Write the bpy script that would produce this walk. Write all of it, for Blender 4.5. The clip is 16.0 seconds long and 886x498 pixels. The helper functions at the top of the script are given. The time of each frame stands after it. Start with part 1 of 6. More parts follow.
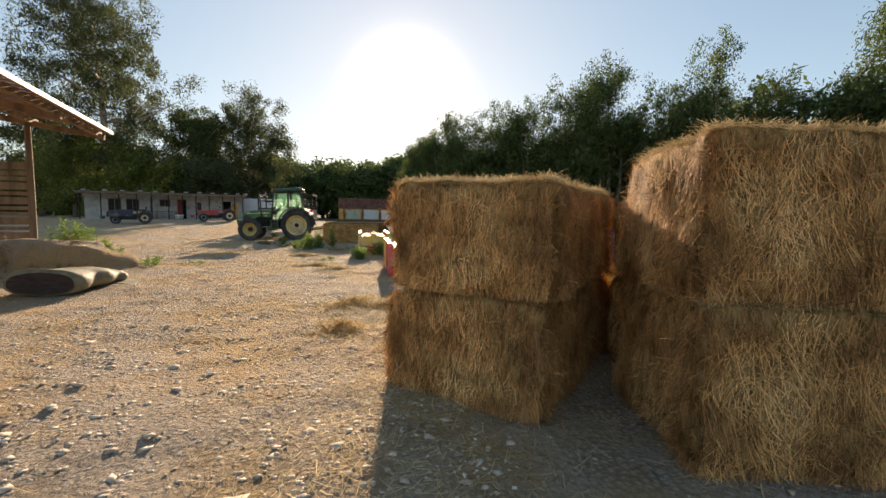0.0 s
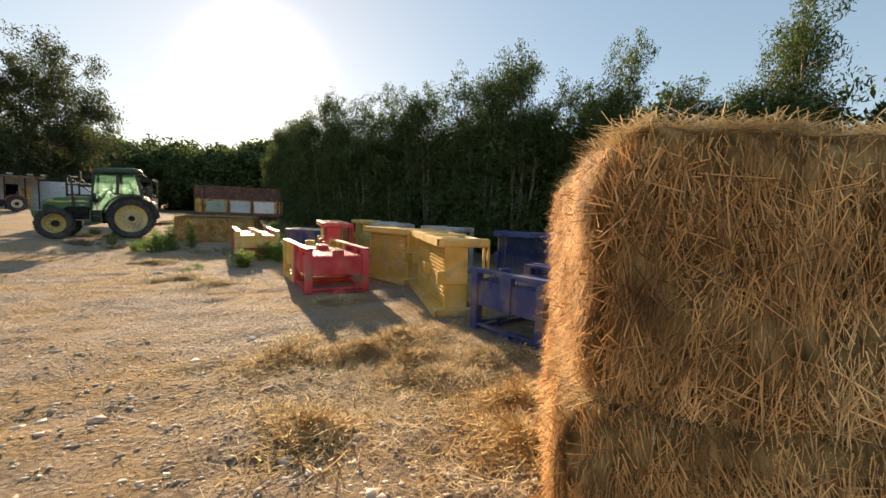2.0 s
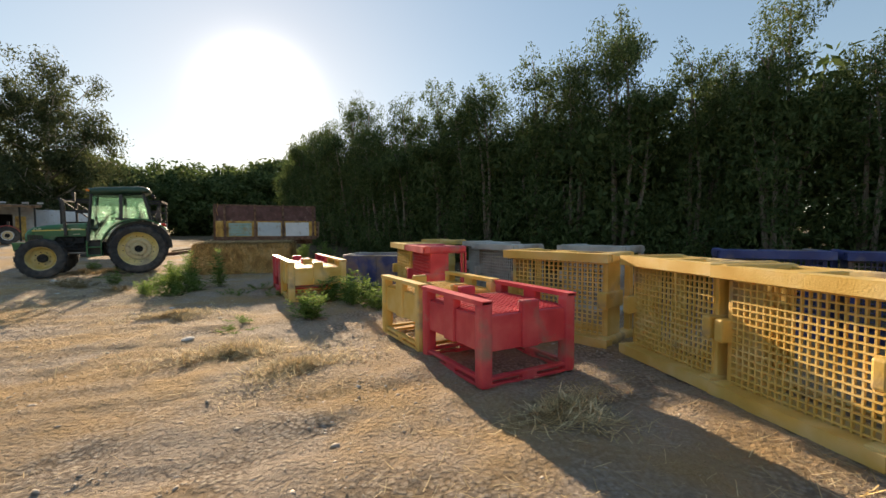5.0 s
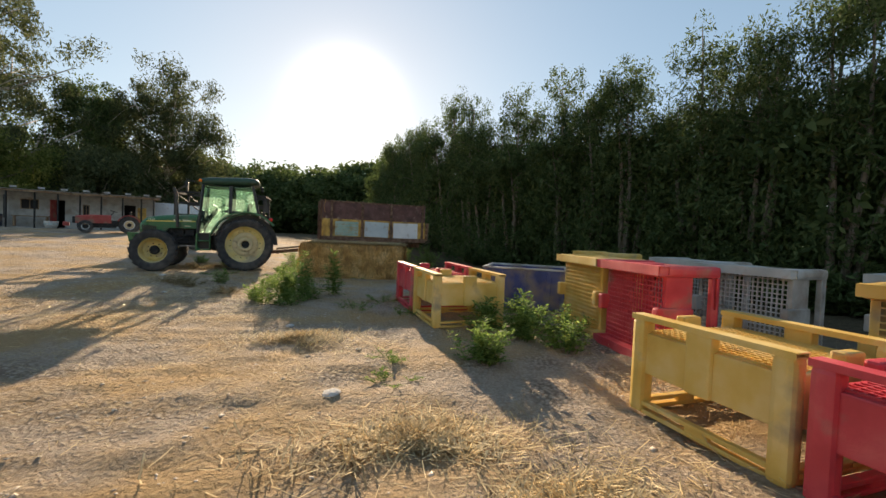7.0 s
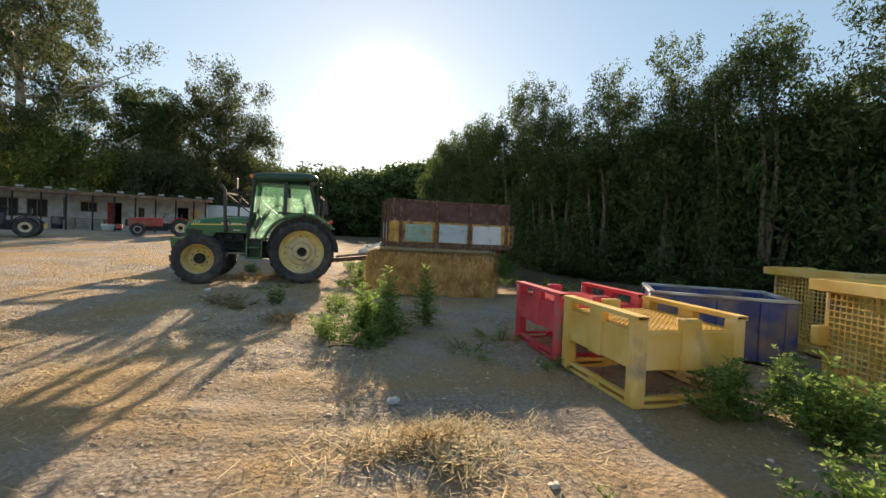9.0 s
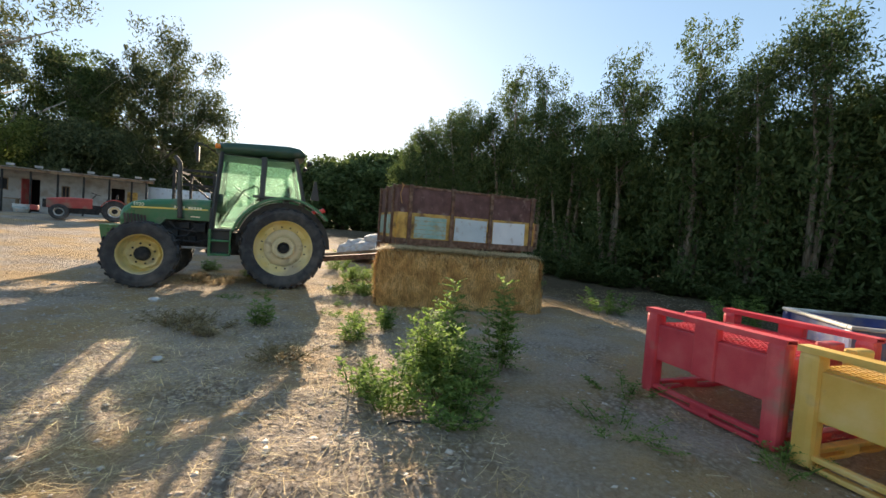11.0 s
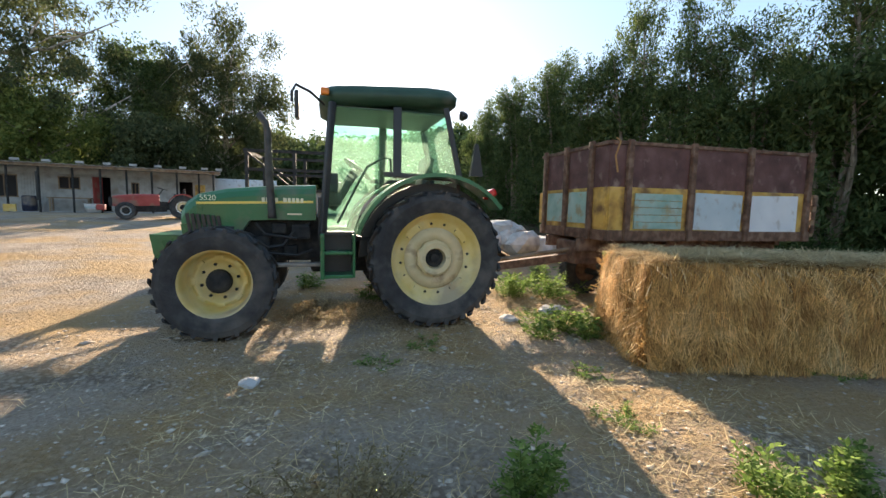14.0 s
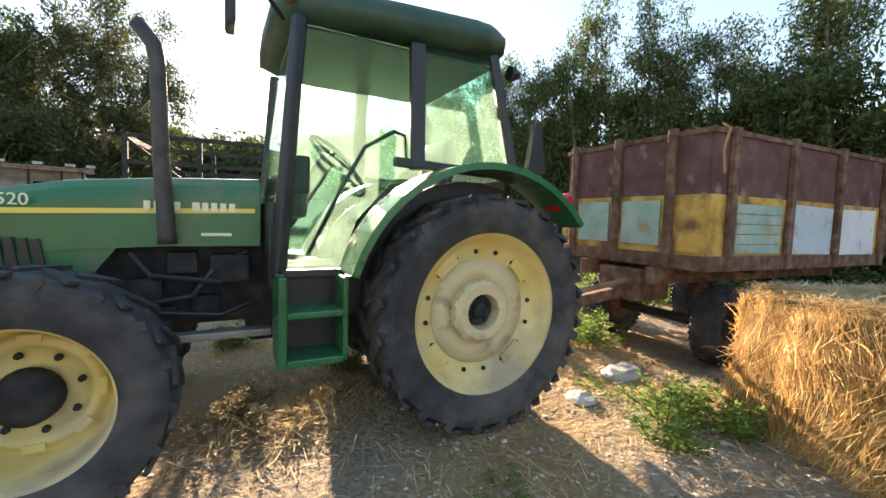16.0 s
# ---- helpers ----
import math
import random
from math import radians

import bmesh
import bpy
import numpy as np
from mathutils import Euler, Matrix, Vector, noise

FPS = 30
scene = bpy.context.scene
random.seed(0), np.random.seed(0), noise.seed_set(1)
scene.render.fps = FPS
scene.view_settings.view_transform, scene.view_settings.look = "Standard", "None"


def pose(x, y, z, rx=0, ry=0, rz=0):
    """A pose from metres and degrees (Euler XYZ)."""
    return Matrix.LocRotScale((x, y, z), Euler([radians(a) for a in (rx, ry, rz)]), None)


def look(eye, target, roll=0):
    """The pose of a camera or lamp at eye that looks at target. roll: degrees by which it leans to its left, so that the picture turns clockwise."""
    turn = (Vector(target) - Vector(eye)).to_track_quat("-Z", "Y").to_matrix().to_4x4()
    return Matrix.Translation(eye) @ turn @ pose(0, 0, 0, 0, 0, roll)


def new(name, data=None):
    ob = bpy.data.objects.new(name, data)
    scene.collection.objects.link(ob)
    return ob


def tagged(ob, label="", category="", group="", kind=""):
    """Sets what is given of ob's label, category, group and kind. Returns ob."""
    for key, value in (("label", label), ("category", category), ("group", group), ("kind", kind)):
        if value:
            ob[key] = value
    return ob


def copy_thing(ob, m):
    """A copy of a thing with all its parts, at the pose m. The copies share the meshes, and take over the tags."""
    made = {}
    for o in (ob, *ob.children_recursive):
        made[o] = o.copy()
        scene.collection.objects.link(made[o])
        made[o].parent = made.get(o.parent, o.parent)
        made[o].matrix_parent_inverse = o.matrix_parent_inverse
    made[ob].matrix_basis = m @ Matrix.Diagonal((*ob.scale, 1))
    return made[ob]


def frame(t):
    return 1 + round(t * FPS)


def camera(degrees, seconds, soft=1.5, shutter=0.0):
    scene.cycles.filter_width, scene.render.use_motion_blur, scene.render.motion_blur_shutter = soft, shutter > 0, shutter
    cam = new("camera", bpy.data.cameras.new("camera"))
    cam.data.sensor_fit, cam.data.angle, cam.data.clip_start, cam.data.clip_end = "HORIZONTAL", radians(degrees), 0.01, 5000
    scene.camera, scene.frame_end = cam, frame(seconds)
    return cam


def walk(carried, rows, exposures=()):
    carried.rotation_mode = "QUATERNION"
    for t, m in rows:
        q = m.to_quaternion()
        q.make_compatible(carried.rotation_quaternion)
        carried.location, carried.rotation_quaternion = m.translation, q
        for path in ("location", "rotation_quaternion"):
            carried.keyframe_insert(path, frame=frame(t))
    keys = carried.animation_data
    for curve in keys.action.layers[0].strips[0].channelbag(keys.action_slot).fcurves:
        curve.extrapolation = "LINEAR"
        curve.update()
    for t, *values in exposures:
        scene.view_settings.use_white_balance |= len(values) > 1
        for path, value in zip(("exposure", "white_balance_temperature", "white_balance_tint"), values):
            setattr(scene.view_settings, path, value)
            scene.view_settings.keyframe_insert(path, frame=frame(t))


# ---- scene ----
cam = camera(93.3, 16.0)
METRES, EYE, TILT, LEAN, TURN = 22.0, 1.45, -5.6, 0.0, 0.0
ROWS = [
    (0.0, 0.0, 0.0, 0.0, -0.01, 1.11, -0.74),
    (0.5, -0.0162, 0.0271, 0.002, -6.99, -0.04, -0.22),
    (1.0, -0.0338, 0.0562, 0.0047, -9.32, 0.11, -0.59),
    (1.5, -0.0495, 0.0841, 0.006, -13.83, -1.14, -1.03),
    (2.0, -0.0617, 0.1146, 0.0107, -18.55, 0.6, -0.11),
    (2.5, -0.0719, 0.1431, 0.0144, -25.4, -0.99, 1.14),
    (3.0, -0.0781, 0.1772, 0.017, -25.13, -1.28, 0.63),
    (3.5, -0.0905, 0.2087, 0.0206, -22.45, -0.04, 0.91),
    (6.0, -0.15, 0.3589, 0.0326, -14.69, 4.0, 0.43),
    (6.5, -0.164, 0.3877, 0.0358, -11.35, 4.64, -1.09),
    (7.0, -0.1765, 0.4175, 0.0374, -8.63, 3.68, -1.47),
    (7.5, -0.1896, 0.4486, 0.0417, -6.36, 3.31, -1.75),
    (8.0, -0.2, 0.4768, 0.0446, -4.15, 3.16, -1.94),
    (8.5, -0.2114, 0.5066, 0.0486, -2.53, 3.75, -1.92),
    (11.0, -0.28, 0.6341, 0.0595, -9.42, 3.29, -3.27),
    (11.5, -0.2967, 0.6621, 0.0622, -4.12, 2.43, -2.74),
    (12.0, -0.3164, 0.6878, 0.0658, -0.25, 3.15, -1.79),
    (12.5, -0.3312, 0.7162, 0.0695, 0.12, 3.64, -1.08),
    (13.0, -0.3449, 0.7448, 0.0721, -0.67, 2.85, -0.61),
    (13.5, -0.3557, 0.7732, 0.0754, -1.11, 1.1, -0.86),
    (14.0, -0.3666, 0.8021, 0.0789, -2.41, -0.02, -1.0),
    (14.5, -0.3736, 0.8289, 0.0813, -4.3, -0.8, -1.13),
    (15.0, -0.3808, 0.8567, 0.0847, -7.37, -0.69, -0.73),
    (15.5, -0.3919, 0.8809, 0.087, -10.41, -0.29, -0.78),
    (16.0, -0.4043, 0.9045, 0.09, -13.83, 1.32, -0.41),
]
EXPOSURES = [(0.0, 1.33, 7700, 15), (1.8, 1.36, 7700, 15), (3.0, 1.02, 7500, 13), (3.5, 1.12, 7300, 13), (6.0, 1.28, 7500, 13), (8.5, 1.4, 7400, 12), (12.5, 1.85, 6850, 12), (14.5, 2.05, 6900, 14), (16.0, 2.42, 7400, 16)]
walk(cam, [(t, pose(0, 0, EYE, TILT, LEAN, TURN) @ pose(METRES * x, METRES * y, METRES * z, 90 + pitch, roll, yaw)) for t, x, y, z, yaw, pitch, roll in ROWS], EXPOSURES)

# ---- world and sun ----
SUN_AZ, SUN_EL = 5.0, 16.0          # degrees left of +y, above the horizon
world = bpy.data.worlds.new("world")
scene.world = world
world.use_nodes = True
wn = world.node_tree.nodes
sky = wn.new("ShaderNodeTexSky")
sky.sky_type, sky.sun_disc = "NISHITA", False
sky.sun_elevation, sky.sun_rotation = radians(SUN_EL), radians(-SUN_AZ)
sky.air_density, sky.dust_density, sky.ozone_density = 0.9, 0.09, 2.1
wl = world.node_tree.links
hazy = wn.new("ShaderNodeGamma")            # dust in the air evens out the sky's brightness
hazy.inputs["Gamma"].default_value = 0.5
wl.new(sky.outputs["Color"], hazy.inputs["Color"])
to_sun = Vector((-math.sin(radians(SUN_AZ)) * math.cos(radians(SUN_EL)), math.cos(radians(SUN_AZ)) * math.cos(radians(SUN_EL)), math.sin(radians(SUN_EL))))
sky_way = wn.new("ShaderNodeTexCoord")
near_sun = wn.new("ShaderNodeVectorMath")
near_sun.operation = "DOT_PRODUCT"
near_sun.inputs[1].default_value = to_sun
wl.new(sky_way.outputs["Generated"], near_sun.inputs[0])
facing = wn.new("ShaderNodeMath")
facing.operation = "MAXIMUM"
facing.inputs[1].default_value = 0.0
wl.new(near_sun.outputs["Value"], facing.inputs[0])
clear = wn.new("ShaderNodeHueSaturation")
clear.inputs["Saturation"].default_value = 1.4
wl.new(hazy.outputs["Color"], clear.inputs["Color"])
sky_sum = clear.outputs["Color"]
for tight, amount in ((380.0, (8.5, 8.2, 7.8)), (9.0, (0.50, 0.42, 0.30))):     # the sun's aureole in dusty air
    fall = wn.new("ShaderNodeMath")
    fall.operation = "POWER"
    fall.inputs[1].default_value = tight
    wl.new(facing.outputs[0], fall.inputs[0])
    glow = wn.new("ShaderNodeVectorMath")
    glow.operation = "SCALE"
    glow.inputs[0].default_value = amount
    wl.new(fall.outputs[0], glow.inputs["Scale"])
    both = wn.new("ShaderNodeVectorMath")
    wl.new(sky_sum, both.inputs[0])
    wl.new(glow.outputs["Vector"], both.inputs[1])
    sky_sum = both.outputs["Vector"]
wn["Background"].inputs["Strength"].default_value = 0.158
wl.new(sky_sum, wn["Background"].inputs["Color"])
sun = new("sun", bpy.data.lights.new("sun", "SUN"))
sun.data.energy, sun.data.angle, sun.data.color = 4.6, radians(0.6), (1.0, 0.85, 0.66)
sun.matrix_world = look(to_sun * 60, (0, 0, 0))


# ---- materials ----
def material(name, colors, scale=6.0, detail=6.0, rough=0.7, metal=0.0, bump=0.3, bump_scale=40.0, dirt=None, dirt_amount=0.5, dirt_scale=2.0, island=0.0, stretch=(1, 1, 1), spec=0.5):
    """Noise between the colours, a coarser dirt layer, and fine relief."""
    m = bpy.data.materials.new(name)
    m.use_nodes = True
    n, l = m.node_tree.nodes, m.node_tree.links
    b = n["Principled BSDF"]
    tc = n.new("ShaderNodeTexCoord")
    mp = n.new("ShaderNodeMapping")
    mp.inputs["Scale"].default_value = stretch
    l.new(tc.outputs["Object"], mp.inputs["Vector"])
    t = n.new("ShaderNodeTexNoise")
    t.inputs["Scale"].default_value, t.inputs["Detail"].default_value = scale, detail
    l.new(mp.outputs["Vector"], t.inputs["Vector"])
    r = n.new("ShaderNodeValToRGB")
    els = r.color_ramp.elements
    k = len(colors)
    els[0].position, els[1].position = 0.3, 0.7
    els[0].color, els[1].color = (*colors[0], 1), (*colors[-1], 1)
    for i in range(1, k - 1):
        e = els.new(0.3 + 0.4 * i / (k - 1))
        e.color = (*colors[i], 1)
    l.new(t.outputs["Fac"], r.inputs["Fac"])
    col = r.outputs["Color"]
    if island:
        g = n.new("ShaderNodeNewGeometry")
        hv = n.new("ShaderNodeHueSaturation")
        mr = n.new("ShaderNodeMapRange")
        mr.inputs["To Min"].default_value, mr.inputs["To Max"].default_value = 1 - island, 1 + island
        l.new(g.outputs["Random Per Island"], mr.inputs["Value"])
        l.new(mr.outputs["Result"], hv.inputs["Value"])
        l.new(col, hv.inputs["Color"])
        col = hv.outputs["Color"]
    if dirt:
        d = n.new("ShaderNodeTexNoise")
        d.inputs["Scale"].default_value, d.inputs["Detail"].default_value = dirt_scale, 8
        l.new(tc.outputs["Object"], d.inputs["Vector"])
        dr = n.new("ShaderNodeMapRange")
        dr.inputs["From Min"].default_value, dr.inputs["From Max"].default_value = 0.62 - 0.3 * dirt_amount, 0.75 - 0.2 * dirt_amount
        l.new(d.outputs["Fac"], dr.inputs["Value"])
        mx = n.new("ShaderNodeMix")
        mx.data_type = "RGBA"
        mx.inputs["B"].default_value = (*dirt, 1)
        mul = n.new("ShaderNodeMath")
        mul.operation = "MULTIPLY"
        mul.inputs[1].default_value = 0.85
        l.new(dr.outputs["Result"], mul.inputs[0])
        l.new(mul.outputs[0], mx.inputs["Factor"])
        l.new(col, mx.inputs["A"])
        col = mx.outputs["Result"]
    l.new(col, b.inputs["Base Color"])
    b.inputs["Metallic"].default_value = metal
    b.inputs["Specular IOR Level"].default_value = spec
    rr = n.new("ShaderNodeMapRange")
    rr.inputs["To Min"].default_value, rr.inputs["To Max"].default_value = max(0.05, rough - 0.12), min(1.0, rough + 0.12)
    l.new(t.outputs["Fac"], rr.inputs["Value"])
    l.new(rr.outputs["Result"], b.inputs["Roughness"])
    if bump:
        f = n.new("ShaderNodeTexNoise")
        f.inputs["Scale"].default_value, f.inputs["Detail"].default_value = bump_scale, 5
        l.new(mp.outputs["Vector"], f.inputs["Vector"])
        bp = n.new("ShaderNodeBump")
        bp.inputs["Strength"].default_value, bp.inputs["Distance"].default_value = bump, 0.02
        l.new(f.outputs["Fac"], bp.inputs["Height"])
        l.new(bp.outputs["Normal"], b.inputs["Normal"])
    return m


def leafy(name, colors, trans=0.35):
    """Leaves: colour differs leaf by leaf, light shines through."""
    m = bpy.data.materials.new(name)
    m.use_nodes = True
    n, l = m.node_tree.nodes, m.node_tree.links
    b = n["Principled BSDF"]
    g = n.new("ShaderNodeNewGeometry")
    r = n.new("ShaderNodeValToRGB")
    els = r.color_ramp.elements
    els[0].color, els[1].color = (*colors[0], 1), (*colors[-1], 1)
    for i in range(1, len(colors) - 1):
        els.new(i / (len(colors) - 1)).color = (*colors[i], 1)
    l.new(g.outputs["Random Per Island"], r.inputs["Fac"])
    l.new(r.outputs["Color"], b.inputs["Base Color"])
    b.inputs["Roughness"].default_value = 0.75
    b.inputs["Specular IOR Level"].default_value = 0.25
    t = n.new("ShaderNodeBsdfTranslucent")
    l.new(r.outputs["Color"], t.inputs["Color"])
    mx = n.new("ShaderNodeMixShader")
    mx.inputs["Fac"].default_value = trans
    l.new(b.outputs["BSDF"], mx.inputs[1])
    l.new(t.outputs["BSDF"], mx.inputs[2])
    l.new(mx.outputs["Shader"], n["Material Output"].inputs["Surface"])
    return m


def shine_through(m, amount):
    """Lets some light through thin stalks."""
    n, l = m.node_tree.nodes, m.node_tree.links
    b = n["Principled BSDF"]
    t = n.new("ShaderNodeBsdfTranslucent")
    l.new(b.inputs["Base Color"].links[0].from_socket, t.inputs["Color"])
    mx = n.new("ShaderNodeMixShader")
    mx.inputs["Fac"].default_value = amount
    l.new(b.outputs["BSDF"], mx.inputs[1])
    l.new(t.outputs["BSDF"], mx.inputs[2])
    l.new(mx.outputs["Shader"], n["Material Output"].inputs["Surface"])


def ground_material():
    m = bpy.data.materials.new("yard_ground")
    m.use_nodes = True
    n, l = m.node_tree.nodes, m.node_tree.links
    b = n["Principled BSDF"]
    tc = n.new("ShaderNodeTexCoord")

    def noise_tex(scale, detail=6, rough=0.55, dist=0.0):
        t = n.new("ShaderNodeTexNoise")
        t.inputs["Scale"].default_value, t.inputs["Detail"].default_value = scale, detail
        t.inputs["Roughness"].default_value, t.inputs["Distortion"].default_value = rough, dist
        l.new(tc.outputs["Object"], t.inputs["Vector"])
        return t.outputs["Fac"]

    def ramp(fac, *stops):
        r = n.new("ShaderNodeValToRGB")
        els = r.color_ramp.elements
        els[0].position, els[0].color = stops[0][0], (*stops[0][1], 1)
        els[1].position, els[1].color = stops[-1][0], (*stops[-1][1], 1)
        for p, c in stops[1:-1]:
            els.new(p).color = (*c, 1)
        l.new(fac, r.inputs["Fac"])
        return r.outputs["Color"]

    def mix(fac, a, c):
        x = n.new("ShaderNodeMix")
        x.data_type = "RGBA"
        l.new(fac, x.inputs["Factor"])
        l.new(a, x.inputs["A"])
        l.new(c, x.inputs["B"])
        return x.outputs["Result"]

    fine = noise_tex(38, 10, 0.7)
    earth = ramp(fine, (0.25, (0.25, 0.19, 0.145)), (0.5, (0.45, 0.365, 0.285)), (0.75, (0.60, 0.51, 0.41)))
    pebble = n.new("ShaderNodeTexVoronoi")
    pebble.inputs["Scale"].default_value = 24
    l.new(tc.outputs["Object"], pebble.inputs["Vector"])
    peb_col = ramp(pebble.outputs["Distance"], (0.0, (0.60, 0.51, 0.42)), (0.35, (0.47, 0.39, 0.31)), (0.6, (0.20, 0.155, 0.115)))
    col = mix(ramp(noise_tex(1.3, 4), (0.42, (0, 0, 0)), (0.62, (0.75, 0.75, 0.75))), earth, peb_col)
    straw = ramp(noise_tex(60, 8, 0.75, 1.5), (0.3, (0.27, 0.165, 0.07)), (0.55, (0.54, 0.355, 0.165)), (0.8, (0.70, 0.51, 0.27)))
    col = mix(ramp(noise_tex(0.55, 7, 0.62), (0.43, (0, 0, 0)), (0.60, (0.8, 0.8, 0.8))), col, straw)
    # darker ground colour under the trees, by the plan
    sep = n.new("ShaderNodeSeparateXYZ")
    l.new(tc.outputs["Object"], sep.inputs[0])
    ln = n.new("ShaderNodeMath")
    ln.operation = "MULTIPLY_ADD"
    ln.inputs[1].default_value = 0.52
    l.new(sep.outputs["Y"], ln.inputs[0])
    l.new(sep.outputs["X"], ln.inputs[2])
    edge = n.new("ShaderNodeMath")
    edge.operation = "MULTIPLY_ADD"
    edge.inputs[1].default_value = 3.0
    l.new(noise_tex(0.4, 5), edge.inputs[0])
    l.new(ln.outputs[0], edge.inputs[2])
    belt_f = n.new("ShaderNodeMapRange")
    belt_f.inputs["From Min"].default_value, belt_f.inputs["From Max"].default_value = 10.3, 12.8
    l.new(edge.outputs[0], belt_f.inputs["Value"])
    belt_ground = ramp(noise_tex(9, 8, 0.7), (0.3, (0.07, 0.055, 0.035)), (0.7, (0.17, 0.13, 0.08)))
    col = mix(belt_f.outputs["Result"], col, belt_ground)
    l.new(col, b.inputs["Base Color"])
    b.inputs["Roughness"].default_value = 0.95
    b.inputs["Specular IOR Level"].default_value = 0.08
    h = n.new("ShaderNodeMath")
    h.operation = "MULTIPLY_ADD"
    h.inputs[1].default_value = -0.6
    l.new(pebble.outputs["Distance"], h.inputs[0])
    l.new(fine, h.inputs[2])
    clod = n.new("ShaderNodeMath")
    clod.operation = "MULTIPLY_ADD"
    clod.inputs[1].default_value = 1.6
    l.new(noise_tex(7, 6, 0.65), clod.inputs[0])
    l.new(h.outputs[0], clod.inputs[2])
    bp = n.new("ShaderNodeBump")
    bp.inputs["Strength"].default_value, bp.inputs["Distance"].default_value = 1.0, 0.05
    l.new(clod.outputs[0], bp.inputs["Height"])
    l.new(bp.outputs["Normal"], b.inputs["Normal"])
    return m


M_GROUND = ground_material()
M_STONE = material("pebble_stone", [(0.40, 0.33, 0.265), (0.52, 0.445, 0.365), (0.64, 0.56, 0.47)], 14, rough=0.9, island=0.3, spec=0.2)
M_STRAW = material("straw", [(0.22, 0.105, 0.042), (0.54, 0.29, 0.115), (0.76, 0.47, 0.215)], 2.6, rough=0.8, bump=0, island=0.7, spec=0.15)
# darker than the loose straw: shade between the stalks is put into the colour
M_SHADED_CORE = material("shaded_straw_core", [(0.10, 0.055, 0.02), (0.30, 0.18, 0.07), (0.50, 0.33, 0.14)], 16, 10, rough=0.9, bump=1.0, bump_scale=45, stretch=(1, 1, 0.35), spec=0.1)
M_STRAW_OLD = material("weathered_straw", [(0.42, 0.26, 0.10), (0.62, 0.42, 0.18), (0.74, 0.56, 0.30)], 5, rough=0.85, bump=0, island=0.4, spec=0.12)
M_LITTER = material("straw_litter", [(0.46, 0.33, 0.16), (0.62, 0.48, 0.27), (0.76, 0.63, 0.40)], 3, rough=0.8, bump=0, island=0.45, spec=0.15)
M_STRAW_GOLD = material("golden_straw", [(0.42, 0.23, 0.08), (0.66, 0.40, 0.15), (0.80, 0.56, 0.27)], 4, rough=0.8, bump=0, island=0.5, spec=0.15)
shine_through(M_STRAW, 0.03)
shine_through(M_STRAW_GOLD, 0.2)
shine_through(M_STRAW_OLD, 0.08)
shine_through(M_LITTER, 0.3)
PLASTIC = {}
for pname, cols in (("red", [(0.50, 0.035, 0.05), (0.62, 0.06, 0.075), (0.70, 0.13, 0.13)]), ("yellow", [(0.62, 0.36, 0.07), (0.71, 0.46, 0.12), (0.77, 0.56, 0.24)]),
                    ("blue", [(0.022, 0.036, 0.14), (0.04, 0.062, 0.21), (0.09, 0.11, 0.25)]), ("grey", [(0.38, 0.36, 0.33), (0.50, 0.48, 0.44), (0.60, 0.58, 0.55)])):
    PLASTIC[pname] = material(pname + "_plastic", cols, 3.0, rough=0.5, bump=0.15, bump_scale=60, dirt=(0.26, 0.20, 0.15), dirt_amount={"yellow": 0.12, "red": 0.15}.get(pname, 0.5), dirt_scale=2.4)
M_LEAF = leafy("hedge_leaf", [(0.045, 0.07, 0.022), (0.08, 0.12, 0.038), (0.15, 0.19, 0.07)], 0.4)
M_LEAF_EUC = leafy("gum_tree_leaf", [(0.05, 0.065, 0.028), (0.08, 0.10, 0.042), (0.14, 0.15, 0.065)], 0.4)
# brighter copy of the leaf colours, with sunlight painted in
M_LEAF_SUNLIT = leafy("sunlit_leaf", [(0.10, 0.14, 0.035), (0.19, 0.23, 0.06), (0.32, 0.34, 0.10)], 0.55)
M_LEAF_WEED = leafy("weed_leaf", [(0.08, 0.14, 0.035), (0.17, 0.26, 0.06), (0.30, 0.40, 0.12)], 0.55)
M_BARK = material("bark", [(0.10, 0.075, 0.05), (0.22, 0.17, 0.12), (0.32, 0.27, 0.21)], 8, rough=0.9, bump=0.8, stretch=(3, 3, 0.6))
M_BARK_PALE = material("pale_bark", [(0.25, 0.20, 0.15), (0.42, 0.36, 0.29), (0.52, 0.47, 0.4)], 3, rough=0.85, bump=0.4, stretch=(2, 2, 0.4))


# ---- building helpers ----
def part(name, bm, mat, parent, label="", smooth=False):
    me = bpy.data.meshes.new(name)
    bm.to_mesh(me)
    bm.free()
    me.materials.append(mat)
    if smooth:
        me.shade_smooth()
    ob = new(name, me)
    ob.parent = parent
    return tagged(ob, label)


def thing(name, m, label, category, group="", kind=""):
    ob = new(name)
    ob.empty_display_size = 0.2
    ob.matrix_world = m
    return tagged(ob, label, category, group, kind)


def box(bm, sx, sy, sz, x=0, y=0, z=0, turn=None, bevel=0.0):
    """A box by its full sizes, centred at x, y, z."""
    m = Matrix.Translation((x, y, z)) @ (turn or Matrix()) @ Matrix.Diagonal((sx, sy, sz, 1))
    vs = bmesh.ops.create_cube(bm, size=1, matrix=m)["verts"]
    if bevel:
        es = {e for v in vs for e in v.link_edges}
        bmesh.ops.bevel(bm, geom=list(es), offset=bevel, segments=2, affect="EDGES", profile=0.6)
    return bm


def boxed(sx, sy, sz, x=0, y=0, z=0, turn=None, bevel=0.0):
    return box(bmesh.new(), sx, sy, sz, x, y, z, turn, bevel)


